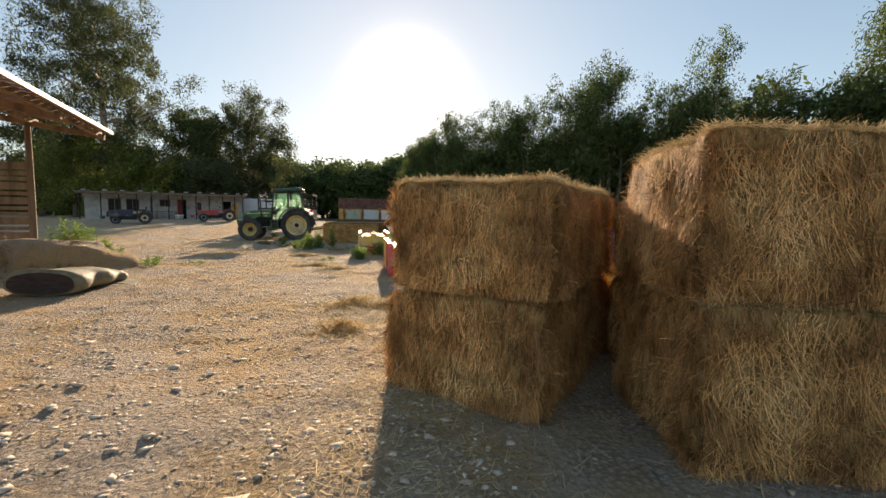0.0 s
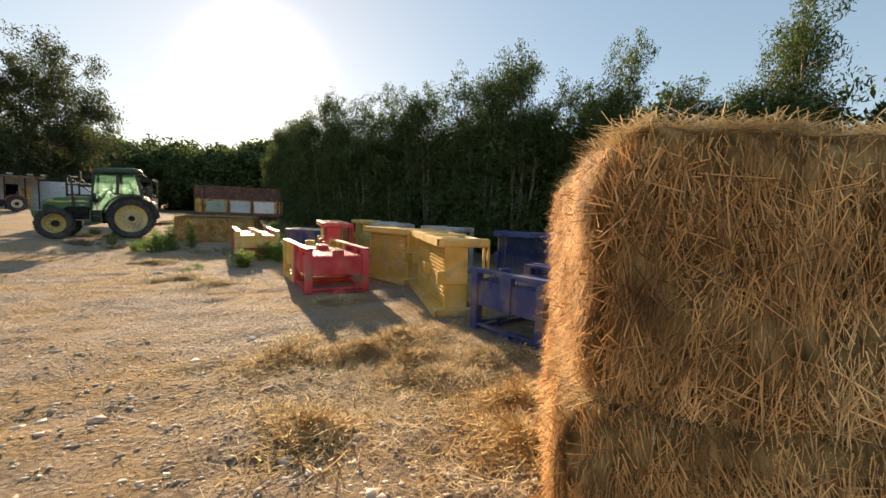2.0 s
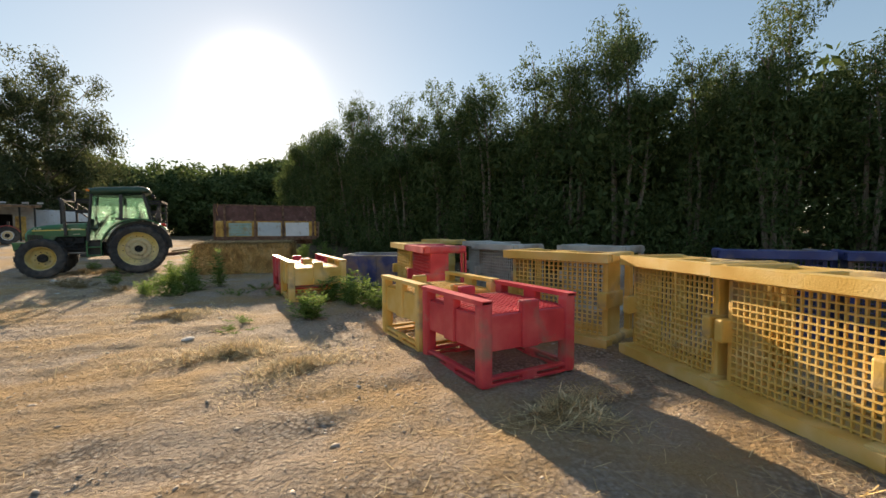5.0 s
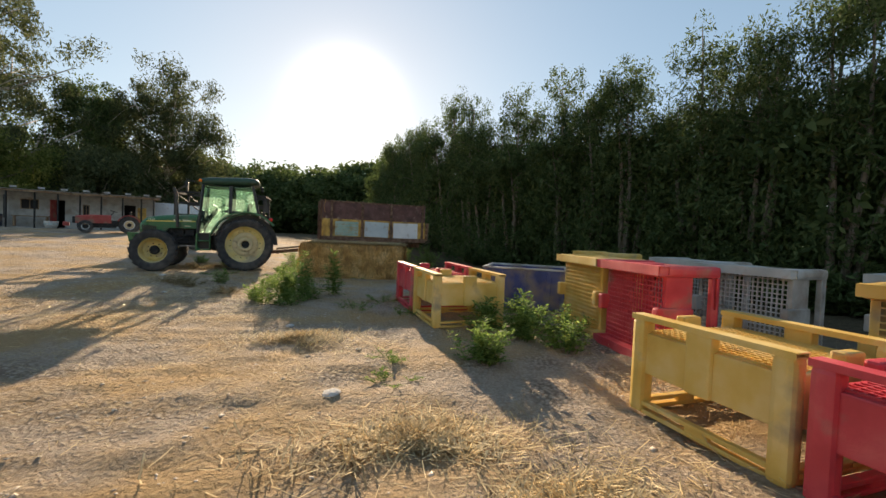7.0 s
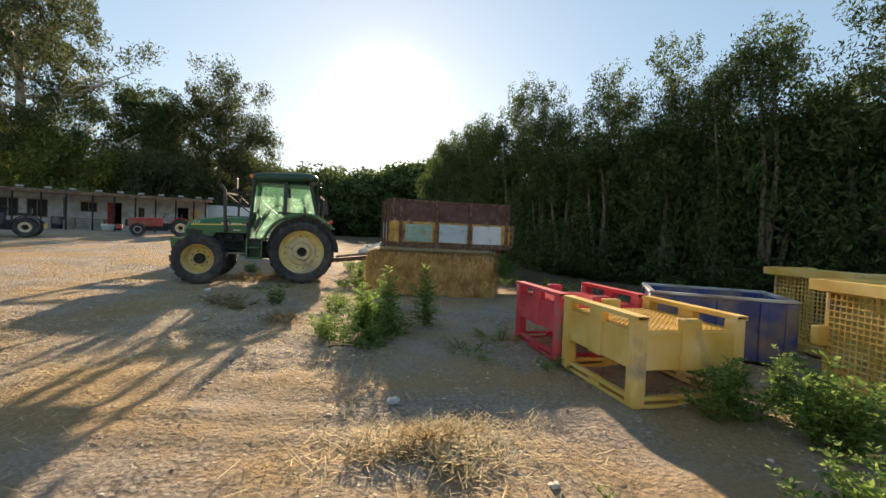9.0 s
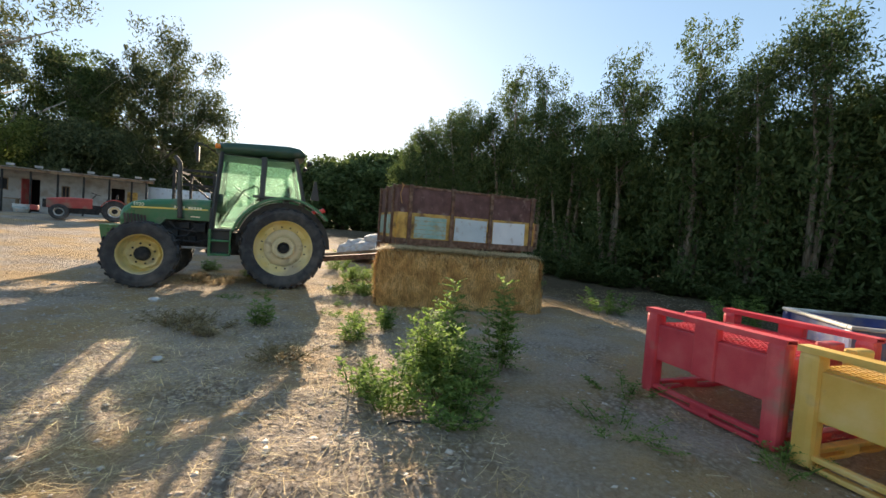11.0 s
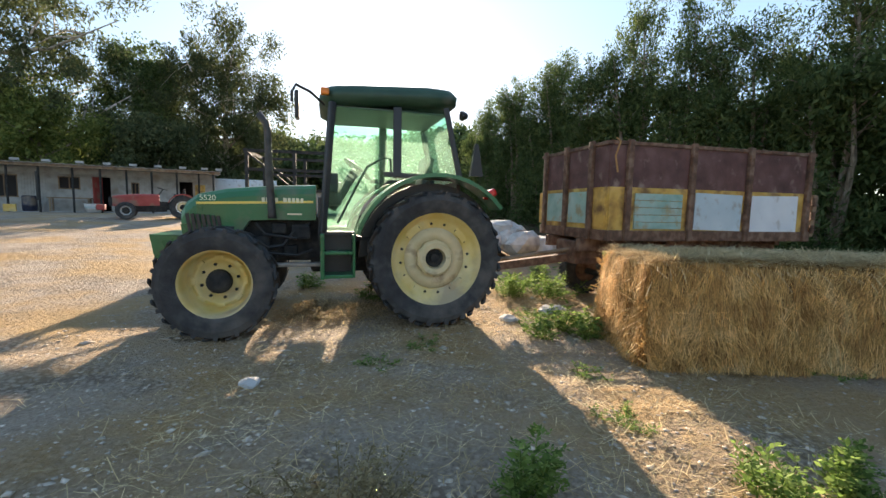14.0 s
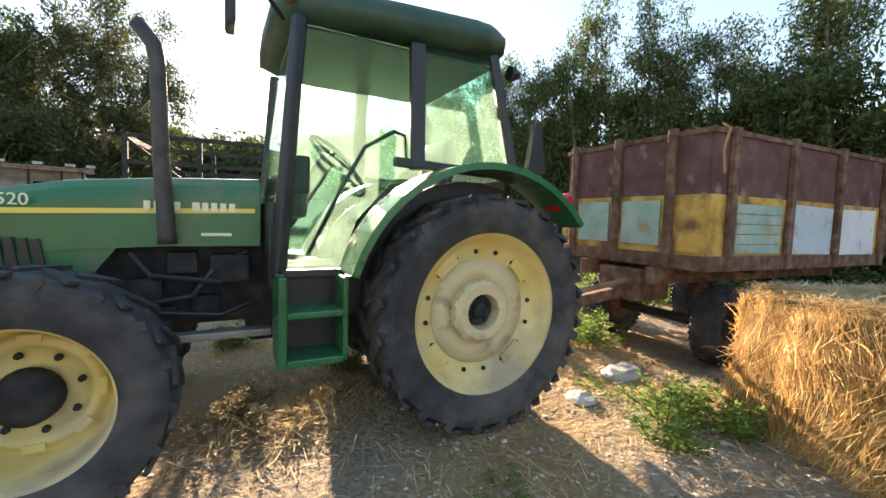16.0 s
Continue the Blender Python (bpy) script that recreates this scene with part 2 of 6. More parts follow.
def revolve(bm, profile, seg=48, close=True):
    """Spins (radius, y) pairs round the y axis."""
    rings = []
    for k in range(seg):
        a = 2 * math.pi * k / seg
        rings.append([bm.verts.new((r * math.sin(a), y, r * math.cos(a))) for r, y in profile])
    for k in range(seg):
        p, q = rings[k], rings[(k + 1) % seg]
        for i in range(len(profile) - 1):
            bm.faces.new((p[i], p[i + 1], q[i + 1], q[i]))
    bmesh.ops.recalc_face_normals(bm, faces=bm.faces)
    return bm


def tube(bm, points, radii, seg=10):
    """A round tube through the points, capped."""
    points = [Vector(p) for p in points]
    if not hasattr(radii, "__len__"):
        radii = [radii] * len(points)
    rings, side = [], None
    for i, p in enumerate(points):
        d = (points[min(i + 1, len(points) - 1)] - points[max(i - 1, 0)]).normalized()
        if side is None:
            side = d.orthogonal().normalized()
        side = (side - d * side.dot(d)).normalized()
        up = d.cross(side)
        rings.append([bm.verts.new(p + radii[i] * (math.cos(2 * math.pi * k / seg) * side + math.sin(2 * math.pi * k / seg) * up)) for k in range(seg)])
    for a, b in zip(rings, rings[1:]):
        for k in range(seg):
            bm.faces.new((a[k], a[(k + 1) % seg], b[(k + 1) % seg], b[k]))
    bm.faces.new(rings[0][::-1])
    bm.faces.new(rings[-1])
    return bm


def prism(bm, outline, y0, y1):
    """An outline of (x, z) pairs pushed through from y0 to y1."""
    a = [bm.verts.new((x, y0, z)) for x, z in outline]
    b = [bm.verts.new((x, y1, z)) for x, z in outline]
    bm.faces.new(a)
    bm.faces.new(b[::-1])
    k = len(a)
    for i in range(k):
        bm.faces.new((a[(i + 1) % k], a[i], b[i], b[(i + 1) % k]))
    bmesh.ops.recalc_face_normals(bm, faces=bm.faces)
    return bm


def array_mesh(name, verts, faces, mat):
    """A mesh from number arrays: verts (n, 3), faces (m, k)."""
    me = bpy.data.meshes.new(name)
    k = faces.shape[1]
    me.vertices.add(len(verts))
    me.vertices.foreach_set("co", verts.astype(np.float32).ravel())
    me.loops.add(faces.size)
    me.loops.foreach_set("vertex_index", faces.astype(np.int32).ravel())
    me.polygons.add(len(faces))
    me.polygons.foreach_set("loop_start", np.arange(0, faces.size, k, dtype=np.int32))
    me.polygons.foreach_set("loop_total", np.full(len(faces), k, dtype=np.int32))
    me.update(calc_edges=True)
    me.materials.append(mat)
    return me


def unit(v):
    return v / np.maximum(np.linalg.norm(v, axis=1, keepdims=True), 1e-9)


def strips(rng, at, along, out, length, width, curl):
    """Thin bent straws: each two quads, from point, direction, outward way."""
    n = len(at)
    along = unit(along)
    across = unit(np.cross(along, out))
    ln, w, c = length[:, None], width[:, None], curl[:, None]
    spine = [at - along * ln / 2 + out * c * rng.uniform(0, 1, (n, 1)), at + out * c * 0.3, at + along * ln / 2 + out * c * rng.uniform(0.2, 1.6, (n, 1))]
    v = np.stack([p + s * across * w / 2 for p in spine for s in (-1, 1)], 1)
    base = np.arange(n)[:, None] * 6
    f = np.concatenate([base + np.array([[0, 1, 3, 2]]), base + np.array([[2, 3, 5, 4]])])
    return v.reshape(-1, 3), f


def leaves(rng, centres, size, droop=0.0, slim=0.4):
    """Diamond leaves at the centres, turned at random."""
    n = len(centres)
    a = rng.normal(size=(n, 3))
    a[:, 2] -= droop
    a = unit(a)
    b = unit(np.cross(a, rng.normal(size=(n, 3))))
    s = size * rng.uniform(0.6, 1.4, (n, 1))
    v = np.stack([centres - a * s / 2, centres + b * s * slim / 2, centres + a * s / 2, centres - b * s * slim / 2], 1)
    return v.reshape(-1, 3), np.arange(4 * n).reshape(-1, 4)


def rise(x, y):
    """Height of the ground in the plan."""
    s = -0.45 * x + 0.89 * y
    z = -0.05 + 0.0065 * np.clip(y - 6, 0, 16) + 0.046 * np.clip(s - 25.5, 0, 16)
    return z


WAVES = []
wave_rng = np.random.default_rng(3)
for wf, wa in ((0.30, 0.010), (0.8, 0.008), (1.9, 0.006), (3.6, 0.005)):
    for _ in range(3):
        WAVES.append((wf, wa, *wave_rng.uniform(0, 6.28, 2)))


def relief(x, y):
    """The ground with its small bumps."""
    z = rise(x, y)
    near = np.exp(-((x + 3) / 22) ** 2 - ((y - 13) / 24) ** 2)
    for f, a, th, ph in WAVES:
        z = z + near * a * np.sin(f * 6.28 * (x * math.cos(th) + y * math.sin(th)) + ph + 1.8 * np.sin(f * 2.3 * (x * math.sin(th * 2) - y)))
    return z


def over(x, y, rz=0.0, dz=0.0):
    return pose(x, y, float(rise(x, y)) + dz, 0, 0, rz)


# ---- ground ----
def make_ground():
    k = np.linspace(-1, 1, 420)
    gx = -3 + 18 * k + 700 * k ** 9
    gy = 14 + 20 * k + 700 * k ** 9
    xx, yy = np.meshgrid(gx, gy)
    zz = relief(xx, yy)
    v = np.stack([xx, yy, zz], -1).reshape(-1, 3)
    n = len(gx)
    i = (np.arange(n - 1)[:, None] * n + np.arange(n - 1)).ravel()
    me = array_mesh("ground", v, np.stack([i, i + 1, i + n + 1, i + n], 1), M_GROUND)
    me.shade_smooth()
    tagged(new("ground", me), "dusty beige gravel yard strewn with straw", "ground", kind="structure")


make_ground()


# ---- plastic bulk bins ----
BL, BW, BH = 1.22, 1.14, 0.80        # length along y, width along x, height


def hollow(bm, w, h, length, x, y, z, wall=0.012):
    """An open rectangular tube along y."""
    box(bm, w, length, wall, x, y, z + h / 2 - wall / 2)
    box(bm, w, length, wall, x, y, z - h / 2 + wall / 2)
    box(bm, wall, length, h - 2 * wall, x - w / 2 + wall / 2, y, z)
    box(bm, wall, length, h - 2 * wall, x + w / 2 - wall / 2, y, z)
    return bm


def bin_at_rest(colour, laid):
    """One bulk bin standing on its rim: mesh floor on top, with feet and runners."""
    mat = PLASTIC[colour]
    ob = thing("bulk_bin", Matrix(), "weathered %s plastic bulk bin resting upside down" % colour, "bin", "bulk bins in the yard")
    for sx in (-1, 1):
        for sy in (-1, 1):
            part("corner_post", boxed(0.13, 0.13, BH - 0.03, sx * (BW / 2 - 0.065), sy * (BL / 2 - 0.065), (BH - 0.03) / 2, bevel=0.04), mat, ob)
    for s in (-1, 1):
        bm = boxed(0.05, BL - 0.25, 0.33, s * (BW / 2 - 0.06), 0, 0.49, bevel=0.012)
        part("side_panel", bm, mat, ob)
        bm = boxed(BW - 0.25, 0.05, 0.33, 0, s * (BL / 2 - 0.06), 0.49, bevel=0.012)
        part("side_panel", bm, mat, ob)
        part("middle_post", boxed(0.09, 0.20, 0.45, s * (BW / 2 - 0.05), 0, 0.545, bevel=0.02), mat, ob)
        part("middle_post", boxed(0.20, 0.09, 0.45, 0, s * (BL / 2 - 0.05), 0.545, bevel=0.02), mat, ob)
        for z in (0.018, 0.082):
            part("rim_rail", boxed(0.06, BL - 0.25, 0.034, s * (BW / 2 - 0.05), 0, z, bevel=0.008), mat, ob)
            part("rim_rail", boxed(BW - 0.25, 0.06, 0.034, 0, s * (BL / 2 - 0.05), z, bevel=0.008), mat, ob)
        part("rail_block", boxed(0.05, 0.18, 0.07, s * (BW / 2 - 0.05), 0, 0.05, bevel=0.008), mat, ob)
        part("rail_block", boxed(0.18, 0.05, 0.07, 0, s * (BL / 2 - 0.05), 0.05, bevel=0.008), mat, ob)
    bm = bmesh.new()
    x0, y0 = BW / 2 - 0.08, BL / 2 - 0.08
    for i in range(18):
        box(bm, 0.013, 2 * y0, 0.03, -x0 + 2 * x0 * i / 17, 0, 0.655)
    for i in range(20):
        box(bm, 2 * x0, 0.013, 0.024, 0, -y0 + 2 * y0 * i / 19, 0.653)
    part("mesh_floor", bm, mat, ob)
    for x in (-BW / 2 + 0.06, BW / 2 - 0.06):
        if laid:
            # deep hollow skid with cross webs, its ends open
            bm = hollow(bmesh.new(), 0.105, 0.145, BL + 0.03, x, 0, BH - 0.072, 0.010)
            for y in (-BL * 0.28, -0.10, 0.10, BL * 0.28):
                box(bm, 0.09, 0.012, 0.13, x, y, BH - 0.072)
            part("runner", bm, mat, ob, "scuffed hollow skid")
        else:
            part("runner", hollow(bmesh.new(), 0.12, 0.042, BL + 0.01, x, 0, BH - 0.02, 0.009), mat, ob)
    return ob


def bins():
    proto = {}
    # colour, x, y, turn, laid on its side
    rows = [
        ("red", -0.86, 10.68, 10.4, 0), ("yellow", -1.10, 11.94, 10.4, 0),
        ("yellow", -2.64, 15.88, 10.0, 0), ("red", -2.88, 17.14, 10.0, 0),
        ("red", -0.53, 13.95, 1.0, 1), ("yellow", -0.56, 15.22, 1.0, 1),
        ("yellow", 0.62, 11.52, 24.0, 1), ("yellow", 1.01, 9.90, -6.0, 1), ("yellow", 0.88, 8.66, -6.0, 1),
        ("blue", 1.46, 7.16, 18.6, 0), ("yellow", 1.88, 5.97, 18.6, 0),
        ("blue", 2.60, 7.56, 17.0, 0), ("yellow", 3.02, 6.36, 17.0, 0),
        ("blue", 3.35, 10.75, 47.0, 1), ("blue", 4.35, 9.80, 43.0, 1),
        ("blue", 4.00, 7.10, 15.0, 0), ("yellow", 6.20, 8.70, 8.0, 1), ("yellow", 6.45, 7.40, 3.0, 1),
        ("grey", 1.00, 14.05, 14.0, 1), ("grey", 1.25, 15.35, 8.0, 1),
        ("yellow", 0.75, 17.30, 5.0, 1), ("grey", 2.20, 12.80, 20.0, 1),
    ]
    for colour, x, y, rz, laid in rows:
        key = (colour, laid)
        grow = 1.25 if (x, y) == (0.62, 11.52) else 1.0
        if laid:
            m = over(x, y, rz, BW / 2) @ pose(BH / 2, 0, 0, 0, -90, 0) @ Matrix.Diagonal((1, grow, 1, 1))
        else:
            m = over(x, y, rz)
        if key not in proto:
            proto[key] = bin_at_rest(colour, laid)
            proto[key].matrix_world = m
            if laid:
                tagged(proto[key], "weathered %s plastic bulk bin lying on its side, mesh floor upright" % colour)
        else:
            copy_thing(proto[key], m).matrix_basis = m


bins()


# ---- straw bales ----
def bale(name, m, lx, ly, lz, seed, label, mat, strands=9000, hang=0.66, round_by=0.17, wob=0.095, top_mat=None, fray=160, coarse=0.85):
    """A bale with a rough lumpy core and loose straws all over it; base at z 0."""
    rng = np.random.default_rng(seed)
    ob = thing(name, m, label, "straw bale", "straw bales")
    half = np.array([lx, ly, lz]) / 2

    def swell(p):
        q = p / half
        r = np.maximum(np.abs(p) - (half - round_by), 0)
        ln = np.linalg.norm(r, axis=1, keepdims=True)
        k = np.where(ln > 1e-6, round_by / np.maximum(ln, round_by), 1.0)
        inner = np.clip(p, -(half - round_by), half - round_by)
        p = inner + np.sign(p) * r * k
        d = np.array([noise.noise(Vector((float(a) * 2.2 + seed, float(b) * 2.2, float(c) * 2.2))) + 0.6 * noise.noise(Vector((float(a) * 6 + seed, float(b) * 6, float(c) * 6))) for a, b, c in p])
        return p * (1 + wob * d[:, None] * (1 - 0.25 * np.abs(q)))

    bm = bmesh.new()
    bmesh.ops.create_cube(bm, size=1)
    bmesh.ops.subdivide_edges(bm, edges=bm.edges, cuts=22, use_grid_fill=True)
    co = swell(np.array([v.co[:] for v in bm.verts]) * half * 2)
    for v, c in zip(bm.verts, co):
        v.co = (c[0], c[1], max(c[2] + half[2], 0.0))
    # core colour holds the painted shade seen between straws
    part("core", bm, M_SHADED_CORE, ob, smooth=True)
    area = np.array([ly * lz, ly * lz, lx * lz, lx * lz, lx * ly * 0.9])
    face = rng.choice(5, strands, p=area / area.sum())
    p = rng.uniform(-1, 1, (strands, 3)) * half
    out = np.zeros((strands, 3))
    for f, (ax, sg) in enumerate(((0, -1), (0, 1), (1, -1), (1, 1), (2, 1))):
        k = face == f
        p[k, ax] = sg * half[ax]
        out[k, ax] = sg
    p = swell(p)
    down = np.tile([[0.0, 0.0, -1.0]], (strands, 1))
    top = face == 4
    down[top] = rng.normal(size=(int(top.sum()), 3)) * [1, 1, 0.1]
    swirl = np.array([noise.noise_vector(Vector((float(a) * 3.0 + seed, float(b) * 3.0, float(c) * 3.0)))[:] for a, b, c in p])
    along = down + swirl * 0.6 + rng.normal(size=(strands, 3)) * np.where(rng.uniform(size=(strands, 1)) < hang, 0.30, 1.0)
    along[top, 2] *= 0.12
    along -= out * np.sum(along * out, 1, keepdims=True) * 0.75
    length = rng.uniform(0.06, 0.30, strands) * coarse
    p[~top, 2] -= 0.36 * length[~top]
    start = p + out * rng.uniform(-0.005, 0.02, (strands, 1))
    width, bend = rng.uniform(0.0017, 0.0050, strands) * coarse, rng.uniform(0.002, 0.045, strands)
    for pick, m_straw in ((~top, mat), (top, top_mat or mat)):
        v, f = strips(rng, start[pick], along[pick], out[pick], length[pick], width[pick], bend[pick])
        v[:, 2] = np.maximum(v[:, 2] + half[2], 0.004)
        o = new("loose_straw", array_mesh("loose_straw", v, f, m_straw))
        o.parent = ob
        tagged(o, kind="stuff")
    # long stalks sticking out of the ends and off the top edges
    u = rng.uniform(-1, 1, (fray, 3)) * half
    away = np.zeros((fray, 3))
    end = rng.uniform(size=fray) < 0.6
    away[end, 0] = np.where(rng.uniform(size=int(end.sum())) < 0.75, 1, -1)
    away[~end, 1] = np.where(rng.uniform(size=int((~end).sum())) < 0.5, 1, -1)
    for ax in (0, 1):
        k = away[:, ax] != 0
        u[k, ax] = away[k, ax] * half[ax] * 0.97
    u[~end, 2] = half[2] * 0.96
    u[:, 2] = np.maximum(u[:, 2], -half[2] * 0.6)
    u = swell(u)
    ln = rng.uniform(0.08, 0.26, fray) * coarse
    way = away + np.stack([rng.normal(size=fray) * 0.35, rng.normal(size=fray) * 0.35, rng.normal(size=fray) * 0.3 - 0.15], 1)
    v, f = strips(rng, u + unit(way) * ln[:, None] * 0.3, way, np.tile([[0.0, 0.0, -1.0]], (fray, 1)), ln, rng.uniform(0.002, 0.004, fray) * coarse, rng.uniform(0.0, 0.06, fray))
    v[:, 2] = np.maximum(v[:, 2] + half[2], 0.004)
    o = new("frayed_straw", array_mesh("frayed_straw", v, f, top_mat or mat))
    o.parent = ob
    tagged(o, kind="stuff")
    return ob


def bales():
    a = over(0.75, 4.32, -32.0)
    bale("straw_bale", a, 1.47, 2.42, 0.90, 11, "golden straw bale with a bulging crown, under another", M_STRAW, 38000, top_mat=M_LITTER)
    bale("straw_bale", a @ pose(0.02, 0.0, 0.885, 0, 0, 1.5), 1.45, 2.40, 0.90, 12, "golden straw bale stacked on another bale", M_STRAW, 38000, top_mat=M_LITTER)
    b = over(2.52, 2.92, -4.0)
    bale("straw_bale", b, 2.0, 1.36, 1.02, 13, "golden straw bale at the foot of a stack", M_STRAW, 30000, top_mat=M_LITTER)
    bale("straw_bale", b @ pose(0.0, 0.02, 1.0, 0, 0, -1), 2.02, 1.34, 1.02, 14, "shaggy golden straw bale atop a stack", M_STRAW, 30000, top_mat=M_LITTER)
    c = over(2.72, 4.60, -32.0)
    bale("straw_bale", c, 1.45, 1.36, 0.90, 16, "golden straw bale behind a taller stack", M_STRAW, 9000)
    bale("straw_bale", c @ pose(0, 0, 0.885, 0, 0, 2), 1.43, 1.36, 0.86, 17, "golden straw bale stacked behind a taller stack", M_STRAW, 9000)
    bale("straw_bale", over(-4.62, 21.76, -4.0, 0.0), 2.95, 1.24, 0.99, 15, "long pale straw bale with frayed ends beside the trailer", M_STRAW_GOLD, 30000, hang=0.88, round_by=0.16, top_mat=M_LITTER, wob=0.065, fray=700, coarse=1.2)


bales()


# ---- trees ----
def tree_parts(seed, height, spread, trunk_r, limbs, clumps, per_clump, leaf, clump_r, low=0.25, droop=0.4, bark=None, leaf_mat=None, slim=0.4, flat=0.8, peak=0.55):
    """A trunk with limbs, and a crown of leaves in clumps at the limbs' ends."""
    rng = np.random.default_rng(seed)
    ob = thing("tree", Matrix(), "", "tree")
    bm = bmesh.new()
    lean = rng.normal(size=2) * 0.05 * height
    top = height * 0.82

    def trunk_at(u):
        return Vector((lean[0] * u * u + 0.15 * math.sin(3 * u + seed), lean[1] * u * u + 0.15 * math.cos(2.4 * u + seed), top * u))

    us = [i / 7 for i in range(8)]
    tube(bm, [trunk_at(u) - (Vector((0, 0, 0.2)) if u == 0 else Vector()) for u in us], [trunk_r * (1.25 if u == 0 else 1 - 0.85 * u) for u in us], 9)
    ends = []
    for i in range(limbs):
        u = low + (1 - low) * (i + rng.uniform(0, 0.8)) / limbs
        p = trunk_at(min(u, 1))
        az = i * 2.4 + rng.uniform(-0.4, 0.4)
        reach = spread * (1 - peak * max(0, (u - 0.5) * 2) ** 1.5) * rng.uniform(0.55, 1.05)
        tip = p + Vector((math.cos(az) * reach, math.sin(az) * reach, reach * rng.uniform(0.25, 0.9)))
        mid = p.lerp(tip, 0.5) + Vector((0, 0, -0.08 * reach)) + Vector(rng.normal(size=3) * 0.06 * reach)
        r = trunk_r * 0.42 * (1.1 - 0.7 * min(u, 1))
        tube(bm, [p, mid, tip], [r, r * 0.6, r * 0.15], 6)
        ends += [tip, mid.lerp(tip, 0.6), mid]
        for _ in range(2):
            t2 = mid.lerp(tip, rng.uniform(0, 0.7))
            e = t2 + Vector(np.clip(rng.normal(size=3), -1.1, 1.1) * reach * 0.35)
            tube(bm, [t2, t2.lerp(e, 0.5) + Vector((0, 0, 0.05 * reach)), e], [r * 0.4, r * 0.25, r * 0.08], 5)
            ends.append(e)
    ends.append(trunk_at(1.0) + Vector((0, 0, height * 0.1)))
    part("trunk", bm, bark or M_BARK, ob, smooth=True)
    ends = np.array([e[:] for e in ends])
    c = ends[rng.integers(0, len(ends), clumps)] + np.clip(rng.normal(size=(clumps, 3)), -1.7, 1.7) * spread * 0.16
    c[:, 2] = np.clip(c[:, 2], height * 0.07, height)
    rad = clump_r * rng.uniform(0.5, 1.25, clumps)
    who = rng.integers(0, clumps, clumps * per_clump)
    d = rng.normal(size=(len(who), 3))
    d = unit(d) * rng.uniform(0, 1, (len(who), 1)) ** 0.5
    pts = c[who] + d * rad[who][:, None] * np.array([1, 1, flat])
    pts[:, 2] -= droop * rad[who] * rng.uniform(0, 1, len(who)) ** 2
    pts[:, 2] = np.maximum(pts[:, 2], 0.15)
    v, f = leaves(rng, pts, leaf, droop, slim)
    o = new("crown", array_mesh("crown", v, f, leaf_mat or M_LEAF))
    o.parent = ob
    return ob


def belt_tree(seed, height=7.4):
    """A slender tree: a dense skirt below, and open heads of small leaves on steep limbs above."""
    rng = np.random.default_rng(seed)
    ob = thing("tree", Matrix(), "", "tree")
    bm = bmesh.new()
    heads, clumps = [], []
    for i in range(5):
        az = i * 2.4 + rng.uniform(-0.5, 0.5)
        out = rng.uniform(0.35, 1.25) if i else 0.15
        z = height * (0.93 if i == 0 else rng.uniform(0.60, 0.90))
        foot = Vector((0.14 * math.cos(az), 0.14 * math.sin(az), -0.2))
        tip = Vector((out * math.cos(az), out * math.sin(az), z))
        bend = foot.lerp(tip, 0.55) + Vector((-0.2 * math.sin(az), 0.2 * math.cos(az), 0.0))
        tube(bm, [foot, foot.lerp(bend, 0.5), bend, tip], [0.10, 0.08, 0.055, 0.012], 7)
        heads.append((tip, rng.uniform(0.7, 1.1)))
        for _ in range(10):
            a = bend.lerp(tip, rng.uniform(0.0, 0.95))
            b = a + Vector((rng.uniform(-0.75, 0.75), rng.uniform(-0.75, 0.75), rng.uniform(0.05, 0.7)))
            tube(bm, [a, a.lerp(b, 0.5) + Vector((0, 0, 0.06)), b], [0.02, 0.014, 0.005], 5)
            clumps.append((b, rng.uniform(0.24, 0.46), 90))
    part("trunk", bm, M_BARK, ob, smooth=True)
    for tip, r in heads:
        for _ in range(22):
            d = Vector(unit(rng.normal(size=(1, 3)))[0] * rng.uniform(0.2, 1.0))
            c = tip + Vector((d.x * r, d.y * r, d.z * r * 1.15 - 0.45 * r))
            clumps.append((c, rng.uniform(0.22, 0.44), 80))
    for _ in range(92):
        a, q, z = rng.uniform(0, 6.28), 1.85 * rng.uniform(0, 1) ** 0.6, height * rng.uniform(0.03, 0.66)
        q *= 1.0 - 0.45 * z / (0.66 * height)
        clumps.append((Vector((q * math.cos(a), q * math.sin(a), z)), rng.uniform(0.4, 0.75), 85))
    pts = []
    for c, r, k in clumps:
        d = unit(rng.normal(size=(k, 3))) * rng.uniform(0, 1, (k, 1)) ** 0.5
        p = np.array(c) + d * r * [1, 1, 1.1]
        p[:, 2] -= 0.5 * r * rng.uniform(0, 1, k) ** 2
        pts.append(p)
    pts = np.concatenate(pts)
    pts[:, 2] = np.maximum(pts[:, 2], 0.1)
    v, f = leaves(rng, pts, np.where(pts[:, 2:] > height * 0.62, 0.115, 0.17), 0.8, 0.29)
    o = new("crown", array_mesh("crown", v, f, M_LEAF))
    o.parent = ob
    return ob


